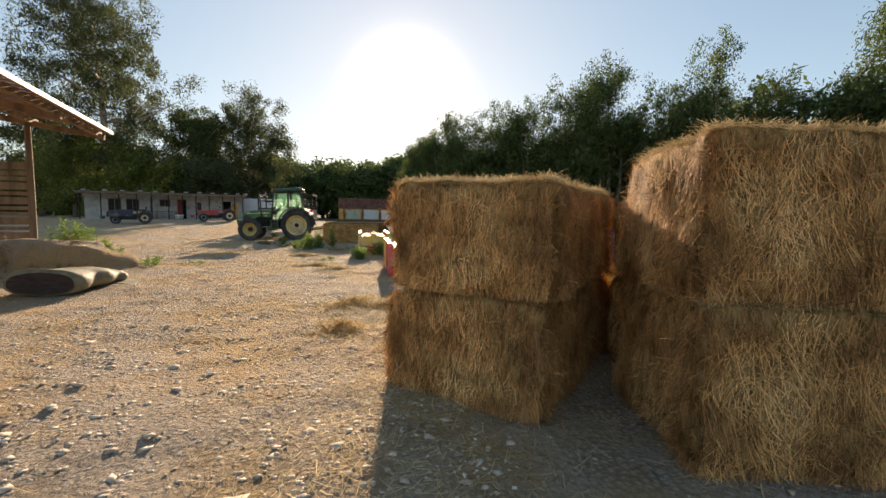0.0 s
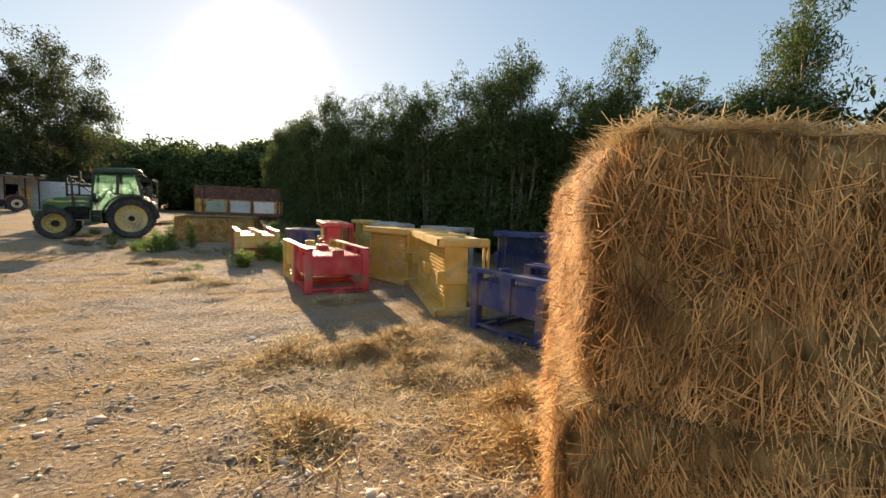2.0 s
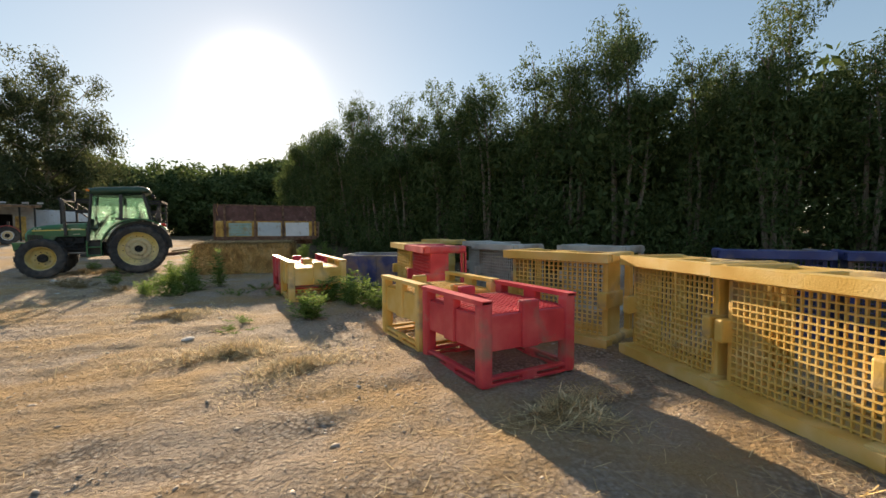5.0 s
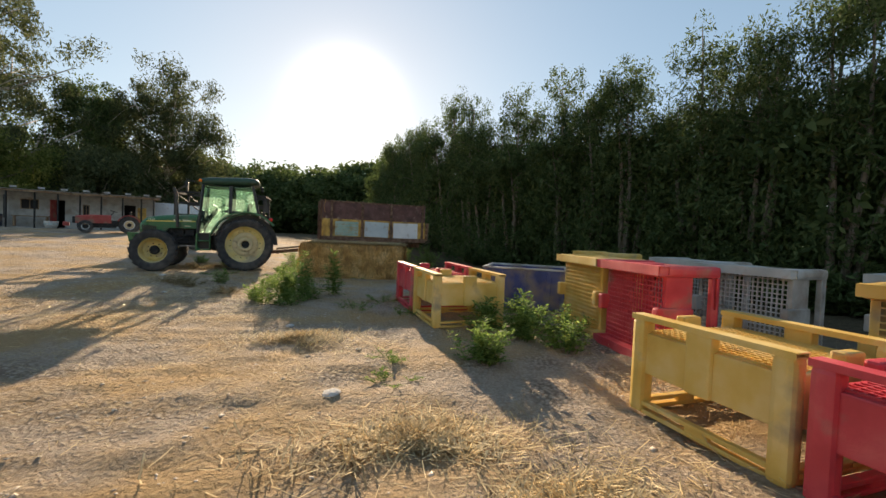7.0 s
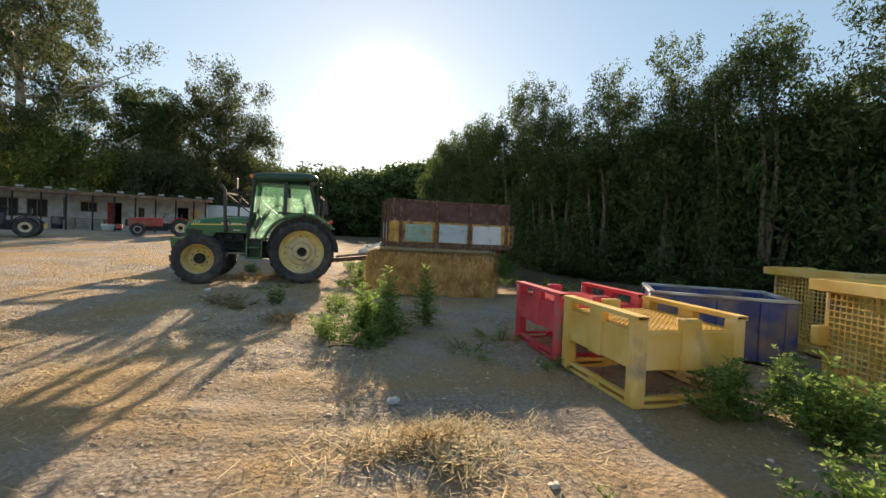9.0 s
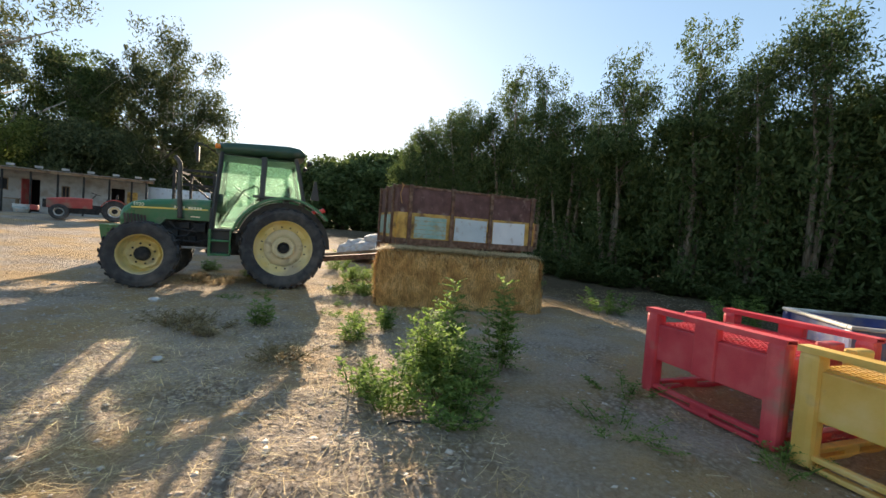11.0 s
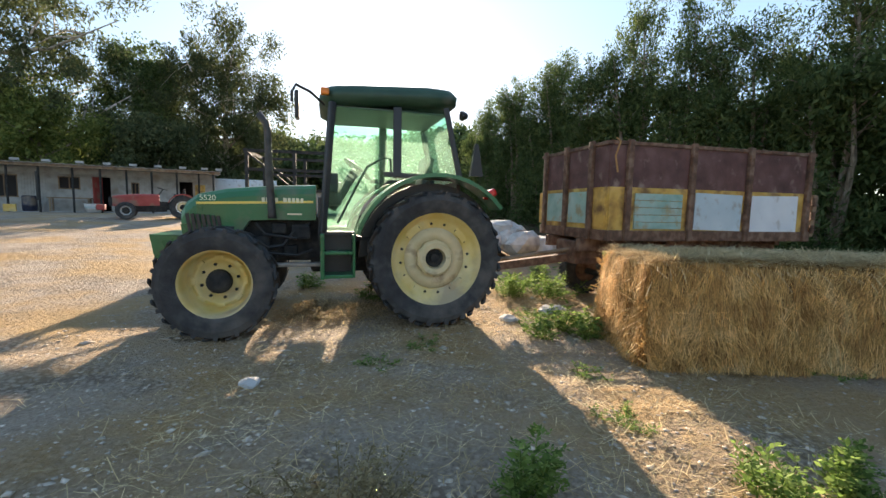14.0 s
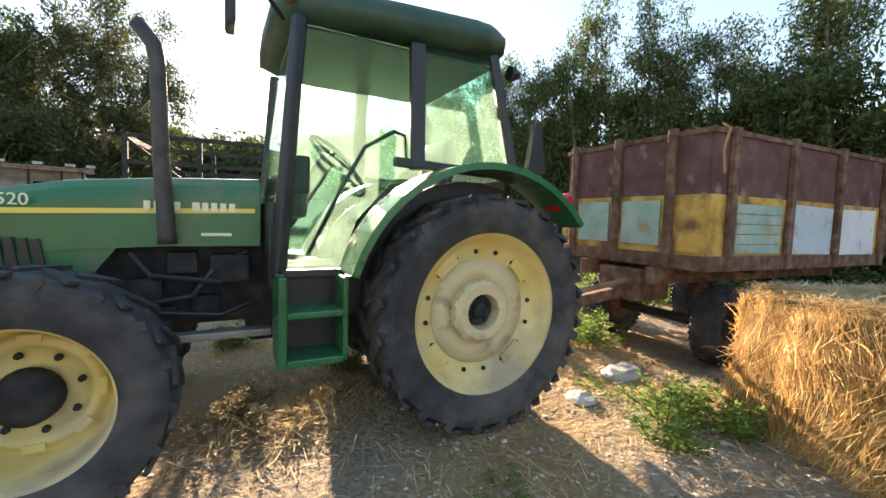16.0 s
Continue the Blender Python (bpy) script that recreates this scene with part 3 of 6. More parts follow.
def trees():
    rng = np.random.default_rng(5)
    # the dark belt of trees along the yard
    protos = [belt_tree(20 + i) for i in range(5)]
    for p in protos:
        tagged(p, "dense dark green tree in a belt beside the yard", "tree", "belt of trees")
    line = [(14.5, -2.0), (13.0, 3.0), (11.6, 7.5), (9.6, 12.6), (7.8, 16.2), (6.2, 19.4), (4.7, 22.6), (3.2, 26.0), (1.5, 30.0), (-0.2, 34.5), (-1.4, 39.5), (-2.6, 45.5), (-4.0, 52.0)]
    spots = []
    for (x0, y0), (x1, y1) in zip(line, line[1:]):
        steps = max(2, round(math.hypot(x1 - x0, y1 - y0) / 2.3))
        for s in range(steps):
            u = s / steps
            x, y = x0 + (x1 - x0) * u, y0 + (y1 - y0) * u
            spots.append((x + rng.uniform(-0.3, 0.5), y + rng.uniform(-0.4, 0.4), rng.uniform(*((0.78, 0.98) if y < 7 else (0.9, 1.08) if y < 12 else (0.82, 1.08) if y < 18 else (0.90, 1.18) if y < 25 else (0.90, 1.14) if y < 33 else (1.05, 1.3)))))
            if s % 2 == 0:
                spots.append((x + 3.0 + rng.uniform(-0.6, 0.6), y + 1.2 + rng.uniform(-0.6, 0.6), rng.uniform(0.68, 0.92)))
    for i, (x, y, s) in enumerate(spots):
        m = over(x, y, rng.uniform(0, 360)) @ Matrix.Diagonal((s, s, s * rng.uniform(0.92, 1.12), 1))
        p = protos[i % 5]
        if i < 5:
            p.matrix_world = m
        else:
            c = copy_thing(p, m)
            c.matrix_basis = m
    # bushes under the belt
    bush = [tree_parts(90 + i, 2.3, 1.15, 0.04, 10, 55, 70, 0.14, 0.45, low=0.0, droop=0.5) for i in range(2)]
    for f in bush:
        f.name = "bush"
        tagged(f, "dark dense bush at the foot of trees", "bush", "bushes under the trees")
    for i in range(62):
        tall = i >= 34                       # the taller ones fill the gaps behind the first row
        u = ((i - 34) / 27 if tall else i / 33) * (len(line) - 2)
        k = int(u)
        x = line[k][0] + (line[k + 1][0] - line[k][0]) * (u - k) + (rng.uniform(2.0, 3.6) if tall else rng.uniform(0.2, 2.2))
        y = line[k][1] + (line[k + 1][1] - line[k][1]) * (u - k) + rng.uniform(-0.5, 1.2)
        s = rng.uniform(1.9, 2.5) if tall else rng.uniform(0.7, 1.25)
        m = over(x, y, rng.uniform(0, 360)) @ Matrix.Diagonal((s, s, s, 1))
        if i < 2:
            bush[i].matrix_world = m
        else:
            copy_thing(bush[i % 2], m).matrix_basis = m
    # tall gum trees behind the farm shed
    a = tree_parts(41, 30, 9.2, 0.6, 26, 400, 150, 0.36, 1.4, low=0.2, droop=0.9, bark=M_BARK_PALE, leaf_mat=M_LEAF_EUC, slim=0.3)
    a.matrix_world = over(-41, 52)
    tagged(a, "towering gum tree with pale trunk behind the shed", "tree")
    b = tree_parts(42, 16.6, 5.9, 0.42, 24, 300, 150, 0.33, 1.25, low=0.25, peak=0.15, droop=0.9, bark=M_BARK_PALE, leaf_mat=M_LEAF_EUC, slim=0.3)
    b.matrix_world = over(-27.5, 60)
    tagged(b, "tall airy gum tree with grey green foliage", "tree")
    c = tree_parts(43, 16.5, 4.4, 0.4, 18, 230, 170, 0.30, 1.3, low=0.12, droop=0.6, leaf_mat=M_LEAF, slim=0.4)
    c.matrix_world = over(-34.5, 58)
    tagged(c, "broad dark tree beside a tall gum tree", "tree")
    for k, (x, y, h) in enumerate(((-50, 52, 15), (-43, 49, 11), (-36, 50, 9.5), (-56, 46, 17), (-30, 52, 7.5))):
        # two of these take the leaf colour that has sunlight painted in
        d = tree_parts(70 + k, h, h * 0.36, 0.3, 18, 200, 120, 0.30, 1.2, low=0.03, droop=0.5, leaf_mat=M_LEAF_SUNLIT if k in (1, 2) else M_LEAF_EUC)
        d.matrix_world = over(x, y)
        tagged(d, "dense leafy tree growing behind the shed", "tree")
    # distant belt
    far = [tree_parts(60 + i, 9.5, 5.0, 0.25, 16, 190, 55, 0.62, 1.35, low=0.02, droop=0.6) for i in range(3)]
    for f in far:
        tagged(f, "distant hazy green tree in a low belt", "tree", "distant trees")
    n = 0
    for i in range(48):
        x = -100 + (i // 2) * 4.5 + rng.uniform(-1, 1)
        s = rng.uniform(0.75, 1.05)
        m = over(x, (84 if i % 2 else 74) - 0.1 * abs(x + 30) + rng.uniform(-3, 3), rng.uniform(0, 360)) @ Matrix.Diagonal((s * 1.4, s * 1.4, s * (1.2 if i % 2 else 1.05), 1))
        if n < 3:
            far[n].matrix_world = m
        else:
            copy_thing(far[n % 3], m).matrix_basis = m
        n += 1


trees()


# ---- more materials ----
M_CAB_ROOF = material("dull_green_roof", [(0.012, 0.045, 0.026), (0.02, 0.062, 0.036), (0.035, 0.08, 0.05)], 3, rough=0.5, bump=0.05, dirt=(0.16, 0.15, 0.12), dirt_amount=0.15)
M_GREEN = material("green_paint", [(0.010, 0.10, 0.036), (0.016, 0.135, 0.05), (0.024, 0.16, 0.062)], 2, rough=0.30, bump=0.03, dirt=(0.16, 0.14, 0.10), dirt_amount=0.12)
M_DARK = material("grimy_dark_metal", [(0.012, 0.013, 0.014), (0.03, 0.03, 0.03), (0.06, 0.055, 0.05)], 9, rough=0.75, bump=0.4, spec=0.25)
M_BLACK = material("black_plastic", [(0.012, 0.012, 0.013), (0.022, 0.022, 0.023)], 9, rough=0.45, bump=0.1)
M_TYRE = material("dusty_tyre", [(0.022, 0.022, 0.024), (0.042, 0.042, 0.043), (0.08, 0.076, 0.072)], 7, rough=0.85, bump=0.35, dirt=(0.12, 0.105, 0.09), dirt_amount=0.12)
M_RIM = material("yellow_rim", [(0.62, 0.45, 0.11), (0.70, 0.55, 0.22), (0.74, 0.62, 0.34)], 3, rough=0.5, bump=0.05, dirt=(0.36, 0.28, 0.18), dirt_amount=0.25)
M_HUB = material("cream_hub", [(0.58, 0.47, 0.26), (0.68, 0.57, 0.36)], 6, rough=0.6, bump=0.15, dirt=(0.34, 0.25, 0.15), dirt_amount=0.2, dirt_scale=7)
M_YELLOW = material("yellow_decal", [(0.75, 0.58, 0.10), (0.80, 0.64, 0.16)], 4, rough=0.4, bump=0)
M_CREAM = material("cream_decal", [(0.78, 0.74, 0.50), (0.82, 0.78, 0.56)], 4, rough=0.4, bump=0)
M_REDLAMP = material("red_lamp", [(0.55, 0.01, 0.01), (0.65, 0.03, 0.02)], 4, rough=0.2, bump=0)
M_AMBER = material("amber_lamp", [(0.75, 0.16, 0.01), (0.8, 0.22, 0.02)], 4, rough=0.2, bump=0)
M_STEEL = material("worn_steel", [(0.20, 0.19, 0.18), (0.34, 0.32, 0.30)], 12, rough=0.5, metal=0.6, bump=0.15)
M_EXH = material("sooty_steel", [(0.035, 0.033, 0.032), (0.08, 0.075, 0.07)], 12, rough=0.55, metal=0.3, bump=0.2)
M_RUST = material("rusty_brown_sheet", [(0.07, 0.032, 0.028), (0.125, 0.058, 0.05), (0.17, 0.09, 0.08)], 4, 9, rough=0.75, bump=0.25, dirt=(0.28, 0.20, 0.16), dirt_amount=0.12, dirt_scale=5)
M_RUST_BEAM = material("rust_beam", [(0.07, 0.036, 0.022), (0.15, 0.08, 0.05), (0.25, 0.16, 0.11)], 9, 9, rough=0.85, bump=0.5)
M_OCHRE = material("flaking_ochre_paint", [(0.40, 0.22, 0.05), (0.60, 0.36, 0.08), (0.66, 0.43, 0.14)], 5, 9, rough=0.7, bump=0.3, dirt=(0.13, 0.06, 0.03), dirt_amount=0.5, dirt_scale=4)
M_TEAL = material("faded_teal_boards", [(0.22, 0.36, 0.30), (0.32, 0.46, 0.40), (0.42, 0.52, 0.46)], 4, 9, rough=0.75, bump=0.3, dirt=(0.35, 0.28, 0.15), dirt_amount=0.3, dirt_scale=6)
M_PALEBLUE = material("pale_blue_panel", [(0.42, 0.52, 0.56), (0.54, 0.62, 0.65)], 3, rough=0.6, bump=0.1, dirt=(0.3, 0.22, 0.16), dirt_amount=0.2, dirt_scale=5)
M_WHITE = material("chalky_white_panel", [(0.66, 0.68, 0.70), (0.76, 0.77, 0.78)], 3, rough=0.55, bump=0.1, dirt=(0.4, 0.35, 0.3), dirt_amount=0.12, dirt_scale=5)
M_SHED = material("whitewashed_wall", [(0.30, 0.285, 0.26), (0.40, 0.385, 0.36), (0.48, 0.465, 0.44)], 3, rough=0.85, bump=0.2, dirt=(0.25, 0.2, 0.15), dirt_amount=0.25, dirt_scale=1.5)
M_SHEET = material("grey_roof_sheet", [(0.22, 0.20, 0.18), (0.34, 0.31, 0.28)], 3, rough=0.6, bump=0.15)
# shade of an unlit room, put into a near-black colour
M_GAP = material("room_shade", [(0.010, 0.009, 0.009), (0.025, 0.02, 0.02)], 3, rough=0.8, bump=0)
M_WOOD = material("weathered_timber", [(0.13, 0.085, 0.05), (0.24, 0.16, 0.10), (0.32, 0.23, 0.15)], 5, rough=0.85, bump=0.5, stretch=(1, 1, 0.2))
M_TIN = material("copper_brown_tin", [(0.24, 0.12, 0.07), (0.36, 0.20, 0.12)], 4, rough=0.5, bump=0.15)
M_OLDRED = material("faded_red_paint", [(0.30, 0.035, 0.03), (0.42, 0.07, 0.055)], 4, rough=0.55, bump=0.1, dirt=(0.2, 0.15, 0.1), dirt_amount=0.3)
M_OLDBLUE = material("dark_blue_paint", [(0.014, 0.018, 0.04), (0.03, 0.036, 0.07)], 4, rough=0.5, bump=0.1, dirt=(0.2, 0.15, 0.1), dirt_amount=0.3)
M_TARP = material("olive_tarpaulin", [(0.11, 0.10, 0.06), (0.18, 0.16, 0.10), (0.26, 0.235, 0.16)], 5, rough=0.7, bump=0.5, bump_scale=12)
M_TARP_END = material("dark_brown_roll_end", [(0.012, 0.008, 0.008), (0.035, 0.02, 0.018), (0.06, 0.035, 0.03)], 9, rough=0.8, bump=0.6, bump_scale=20, stretch=(1, 1, 5))
M_RUBBLE = material("grey_rubble", [(0.30, 0.29, 0.28), (0.46, 0.45, 0.43), (0.56, 0.55, 0.53)], 5, rough=0.9, bump=0.6)
M_DRYWEED = leafy("dry_weed", [(0.16, 0.12, 0.06), (0.26, 0.20, 0.10), (0.34, 0.27, 0.15)], 0.25)


def glass_material(name, tint):
    m = bpy.data.materials.new(name)
    m.use_nodes = True
    n, l = m.node_tree.nodes, m.node_tree.links
    b = n["Principled BSDF"]
    b.inputs["Base Color"].default_value = (*tint, 1)
    b.inputs["Roughness"].default_value = 0.02
    b.inputs["IOR"].default_value = 1.1
    b.inputs["Transmission Weight"].default_value = 1.0
    dust = n.new("ShaderNodeBsdfTranslucent")
    dust.inputs["Color"].default_value = (0.36, 0.50, 0.42, 1)
    t = n.new("ShaderNodeTexNoise")
    t.inputs["Scale"].default_value, t.inputs["Detail"].default_value = 5, 6
    tc = n.new("ShaderNodeTexCoord")
    l.new(tc.outputs["Object"], t.inputs["Vector"])
    mr = n.new("ShaderNodeMapRange")
    mr.inputs["To Min"].default_value, mr.inputs["To Max"].default_value = 0.03, 0.14
    l.new(t.outputs["Fac"], mr.inputs["Value"])
    mx = n.new("ShaderNodeMixShader")
    l.new(mr.outputs["Result"], mx.inputs["Fac"])
    l.new(b.outputs["BSDF"], mx.inputs[1])
    l.new(dust.outputs["BSDF"], mx.inputs[2])
    l.new(mx.outputs["Shader"], n["Material Output"].inputs["Surface"])
    return m


M_CABGLASS = glass_material("dusty_green_glass", (0.62, 0.93, 0.78))


def beam(bm, p, q, w, d, bevel=0.0):
    """A square bar from p to q."""
    p, q = Vector(p), Vector(q)
    v = q - p
    turn = v.to_track_quat("Z", "Y").to_matrix().to_4x4()
    c = (p + q) / 2
    return box(bm, w, d, v.length, c.x, c.y, c.z, turn, bevel)


def loft(bm, sections):
    """A closed skin over rings of equal length."""
    rings = [[bm.verts.new(p) for p in s] for s in sections]
    k = len(rings[0])
    for a, b in zip(rings, rings[1:]):
        for i in range(k):
            bm.faces.new((a[i], a[(i + 1) % k], b[(i + 1) % k], b[i]))
    bm.faces.new(rings[0][::-1])
    bm.faces.new(rings[-1])
    bmesh.ops.recalc_face_normals(bm, faces=bm.faces)
    return bm


def pane(points, thick=0.006):
    """A flat sheet with these corners, given some thickness."""
    bm = bmesh.new()
    ps = [Vector(p) for p in points]
    nrm = (ps[1] - ps[0]).cross(ps[2] - ps[0]).normalized() * thick / 2
    a = [bm.verts.new(p + nrm) for p in ps]
    b = [bm.verts.new(p - nrm) for p in ps]
    bm.faces.new(a)
    bm.faces.new(b[::-1])
    k = len(ps)
    for i in range(k):
        bm.faces.new((a[(i + 1) % k], a[i], b[i], b[(i + 1) % k]))
    return bm


def lettering(name, text, size, m, mat, parent, thick=0.004):
    """Raised characters as a mesh."""
    cu = bpy.data.curves.new(name, "FONT")
    cu.body, cu.size, cu.extrude = text, size, thick
    tmp = bpy.data.objects.new(name, cu)
    me = bpy.data.meshes.new_from_object(tmp)
    bpy.data.objects.remove(tmp)
    me.materials.clear()
    me.materials.append(mat)
    ob = new(name, me)
    ob.parent = parent
    ob.matrix_local = m
    return ob


# ---- tractor ----
def farm_wheel(parent, x, y, z, r, w, rim_r, side, lugs, front=False, rim_mat=None, hub_mat=None):
    """A lugged wheel: its disc, with tyre and hub under it. Outer face at +y, or -y for side -1."""
    rim_mat, hub_mat = rim_mat or M_RIM, hub_mat or M_HUB
    h = w / 2
    dish = -0.09 if front else 0.02
    prof = [(rim_r * 1.03, h * 0.80), (rim_r * 0.99, h * 0.84), (rim_r * 0.93, h * 0.70), (rim_r * 0.88, h * 0.40 + dish * 0.5), (rim_r * 0.80, dish + 0.035), (rim_r * 0.70, dish + 0.03), (rim_r * 0.67, dish + 0.012), (rim_r * 0.40, dish), (0.02, dish)]
    if front:
        prof = [(rim_r * 1.03, h * 0.80), (rim_r * 0.99, h * 0.84), (rim_r * 0.93, h * 0.72), (rim_r * 0.89, h * 0.25), (rim_r * 0.87, -0.125), (rim_r * 0.76, -0.13), (rim_r * 0.73, -0.085), (rim_r * 0.62, -0.07), (rim_r * 0.58, -0.105), (rim_r * 0.40, -0.10), (0.02, -0.10)]
        dish = -0.10
    rim = part("wheel", revolve(bmesh.new(), prof + [(0.02, dish - 0.03), (rim_r * 0.8, dish - 0.03), (rim_r * 0.9, -h * 0.7), (rim_r * 1.02, -h * 0.85)], 48), rim_mat, parent, smooth=True)
    rim.location = (x, y, z)
    rim.rotation_euler = (0, 0, 0 if side > 0 else math.pi)
    prof = [(rim_r * 0.97, h * 0.83), (rim_r * 1.08, h * 0.95), (rim_r + (r - rim_r) * 0.55, h * 1.04), (r * 0.93, h * 0.98), (r * 0.955, h * 0.82), (r * 0.965, 0), (r * 0.955, -h * 0.82), (r * 0.93, -h * 0.98), (rim_r + (r - rim_r) * 0.55, -h * 1.04), (rim_r * 1.08, -h * 0.95), (rim_r * 0.97, -h * 0.83)]
    bm = revolve(bmesh.new(), prof, 64)
    for k in range(lugs):
        for s in (-1, 1):
            a = 2 * math.pi * (k + (0.25 if s > 0 else -0.25)) / lugs
            m = Matrix.Rotation(a, 4, "Y") @ Matrix.Translation((0, s * h * 0.50, r * 0.975)) @ Matrix.Rotation(s * radians(38), 4, "Z")
            box(bm, r * 0.075, h * 1.2, r * 0.036, turn=m, bevel=0)
            m = Matrix.Rotation(a + s * 0.0 + 0.09, 4, "Y") @ Matrix.Translation((0, s * h * 0.99, r * 0.925)) @ Matrix.Rotation(radians(-22), 4, "Y")
            box(bm, r * 0.07, h * 0.09, r * 0.11, turn=m)
    t = part("tyre", bm, M_TYRE, rim, "dusty black lugged tyre")
    for p in t.data.polygons:
        p.use_smooth = len(p.vertices) == 4 and p.area < 0.002
    bm = bmesh.new()
    if front:
        revolve(bm, [(0.10, dish - 0.01), (0.13, dish + 0.04), (0.12, dish + 0.11), (0.06, dish + 0.13), (0.0, dish + 0.13)], 20)
        part("hub", bm, M_DARK, rim, "dark greasy hub", smooth=True)
        n, br = 8, rim_r * 0.5
        for k in range(8):
            a = 2 * math.pi * k / 8
            part("rim_lobe", boxed(rim_r * 0.24, 0.03, rim_r * 0.12, rim_r * 0.70 * math.sin(a), -0.078, rim_r * 0.70 * math.cos(a), Matrix.Rotation(a, 4, "Y"), 0.012), rim_mat, rim)
    else:
        revolve(bm, [(0.215, dish - 0.005), (0.21, dish + 0.07), (0.185, dish + 0.095), (0.125, dish + 0.09), (0.115, dish - 0.02), (0.02, dish - 0.03)], 32)
        for k in range(10):
            a = 2 * math.pi * k / 10
            part("hub_lobe", boxed(0.055, 0.075, 0.055, 0.195 * math.sin(a), dish + 0.03, 0.195 * math.cos(a), Matrix.Rotation(a, 4, "Y"), 0.01), hub_mat, rim)
        part("hub", bm, hub_mat, rim, "cream cast hub ring")
        part("disc", revolve(bmesh.new(), [(0.19, dish + 0.004), (0.19, dish + 0.012), (rim_r * 0.655, dish + 0.024), (rim_r * 0.655, dish + 0.008)], 40), hub_mat, rim, "cream wheel disc", smooth=True)
        for k in range(4):
            a0 = 2 * math.pi * k / 4 + 0.5
            bm = bmesh.new()
            rr = rim_r * 0.735
            seg = [a0 + 0.42 * j / 6 for j in range(7)]
            ring_o = [((rr + 0.045) * math.sin(a), (rr + 0.045) * math.cos(a)) for a in seg]
            ring_i = [((rr - 0.03) * math.sin(a), (rr - 0.03) * math.cos(a)) for a in seg[::-1]]
            part("rim_lug", prism(bm, ring_o + ring_i, dish + 0.028, dish + 0.05), rim_mat, rim)
        bm = bmesh.new()
        revolve(bm, [(0.112, dish + 0.013), (0.06, dish + 0.016), (0.05, dish + 0.05), (0.0, dish + 0.05)], 14)
        for k in range(5):
            a = 2 * math.pi * k / 5
            box(bm, 0.022, 0.03, 0.022, 0.085 * math.sin(a), dish + 0.025, 0.085 * math.cos(a), Matrix.Rotation(a, 4, "Y"))
        part("axle_end", bm, M_DARK, rim)
        n, br = 16, rim_r * 0.74
    for k in range(n):
        a = 2 * math.pi * (k + 0.3) / n
        bm = bmesh.new()
        revolve(bm, [(0.017, -0.004), (0.016, 0.014), (0.0, 0.014)], 8)
        bmesh.ops.translate(bm, verts=bm.verts, vec=(br * math.sin(a), dish + (0.03 if not front else 0.012), br * math.cos(a)))
        part("bolt", bm, M_DARK, rim)
    return rim


def hood_ring(x, w, zb, zt, rnd):
    pts = [(-w, zb), (-w, zt - rnd * 1.6), (-w + rnd * 0.3, zt - rnd * 0.7), (-w + rnd, zt - rnd * 0.15), (-w + 2.2 * rnd, zt)]
    return [(x, y, z) for y, z in pts] + [(x, -y, z) for y, z in pts[::-1]]


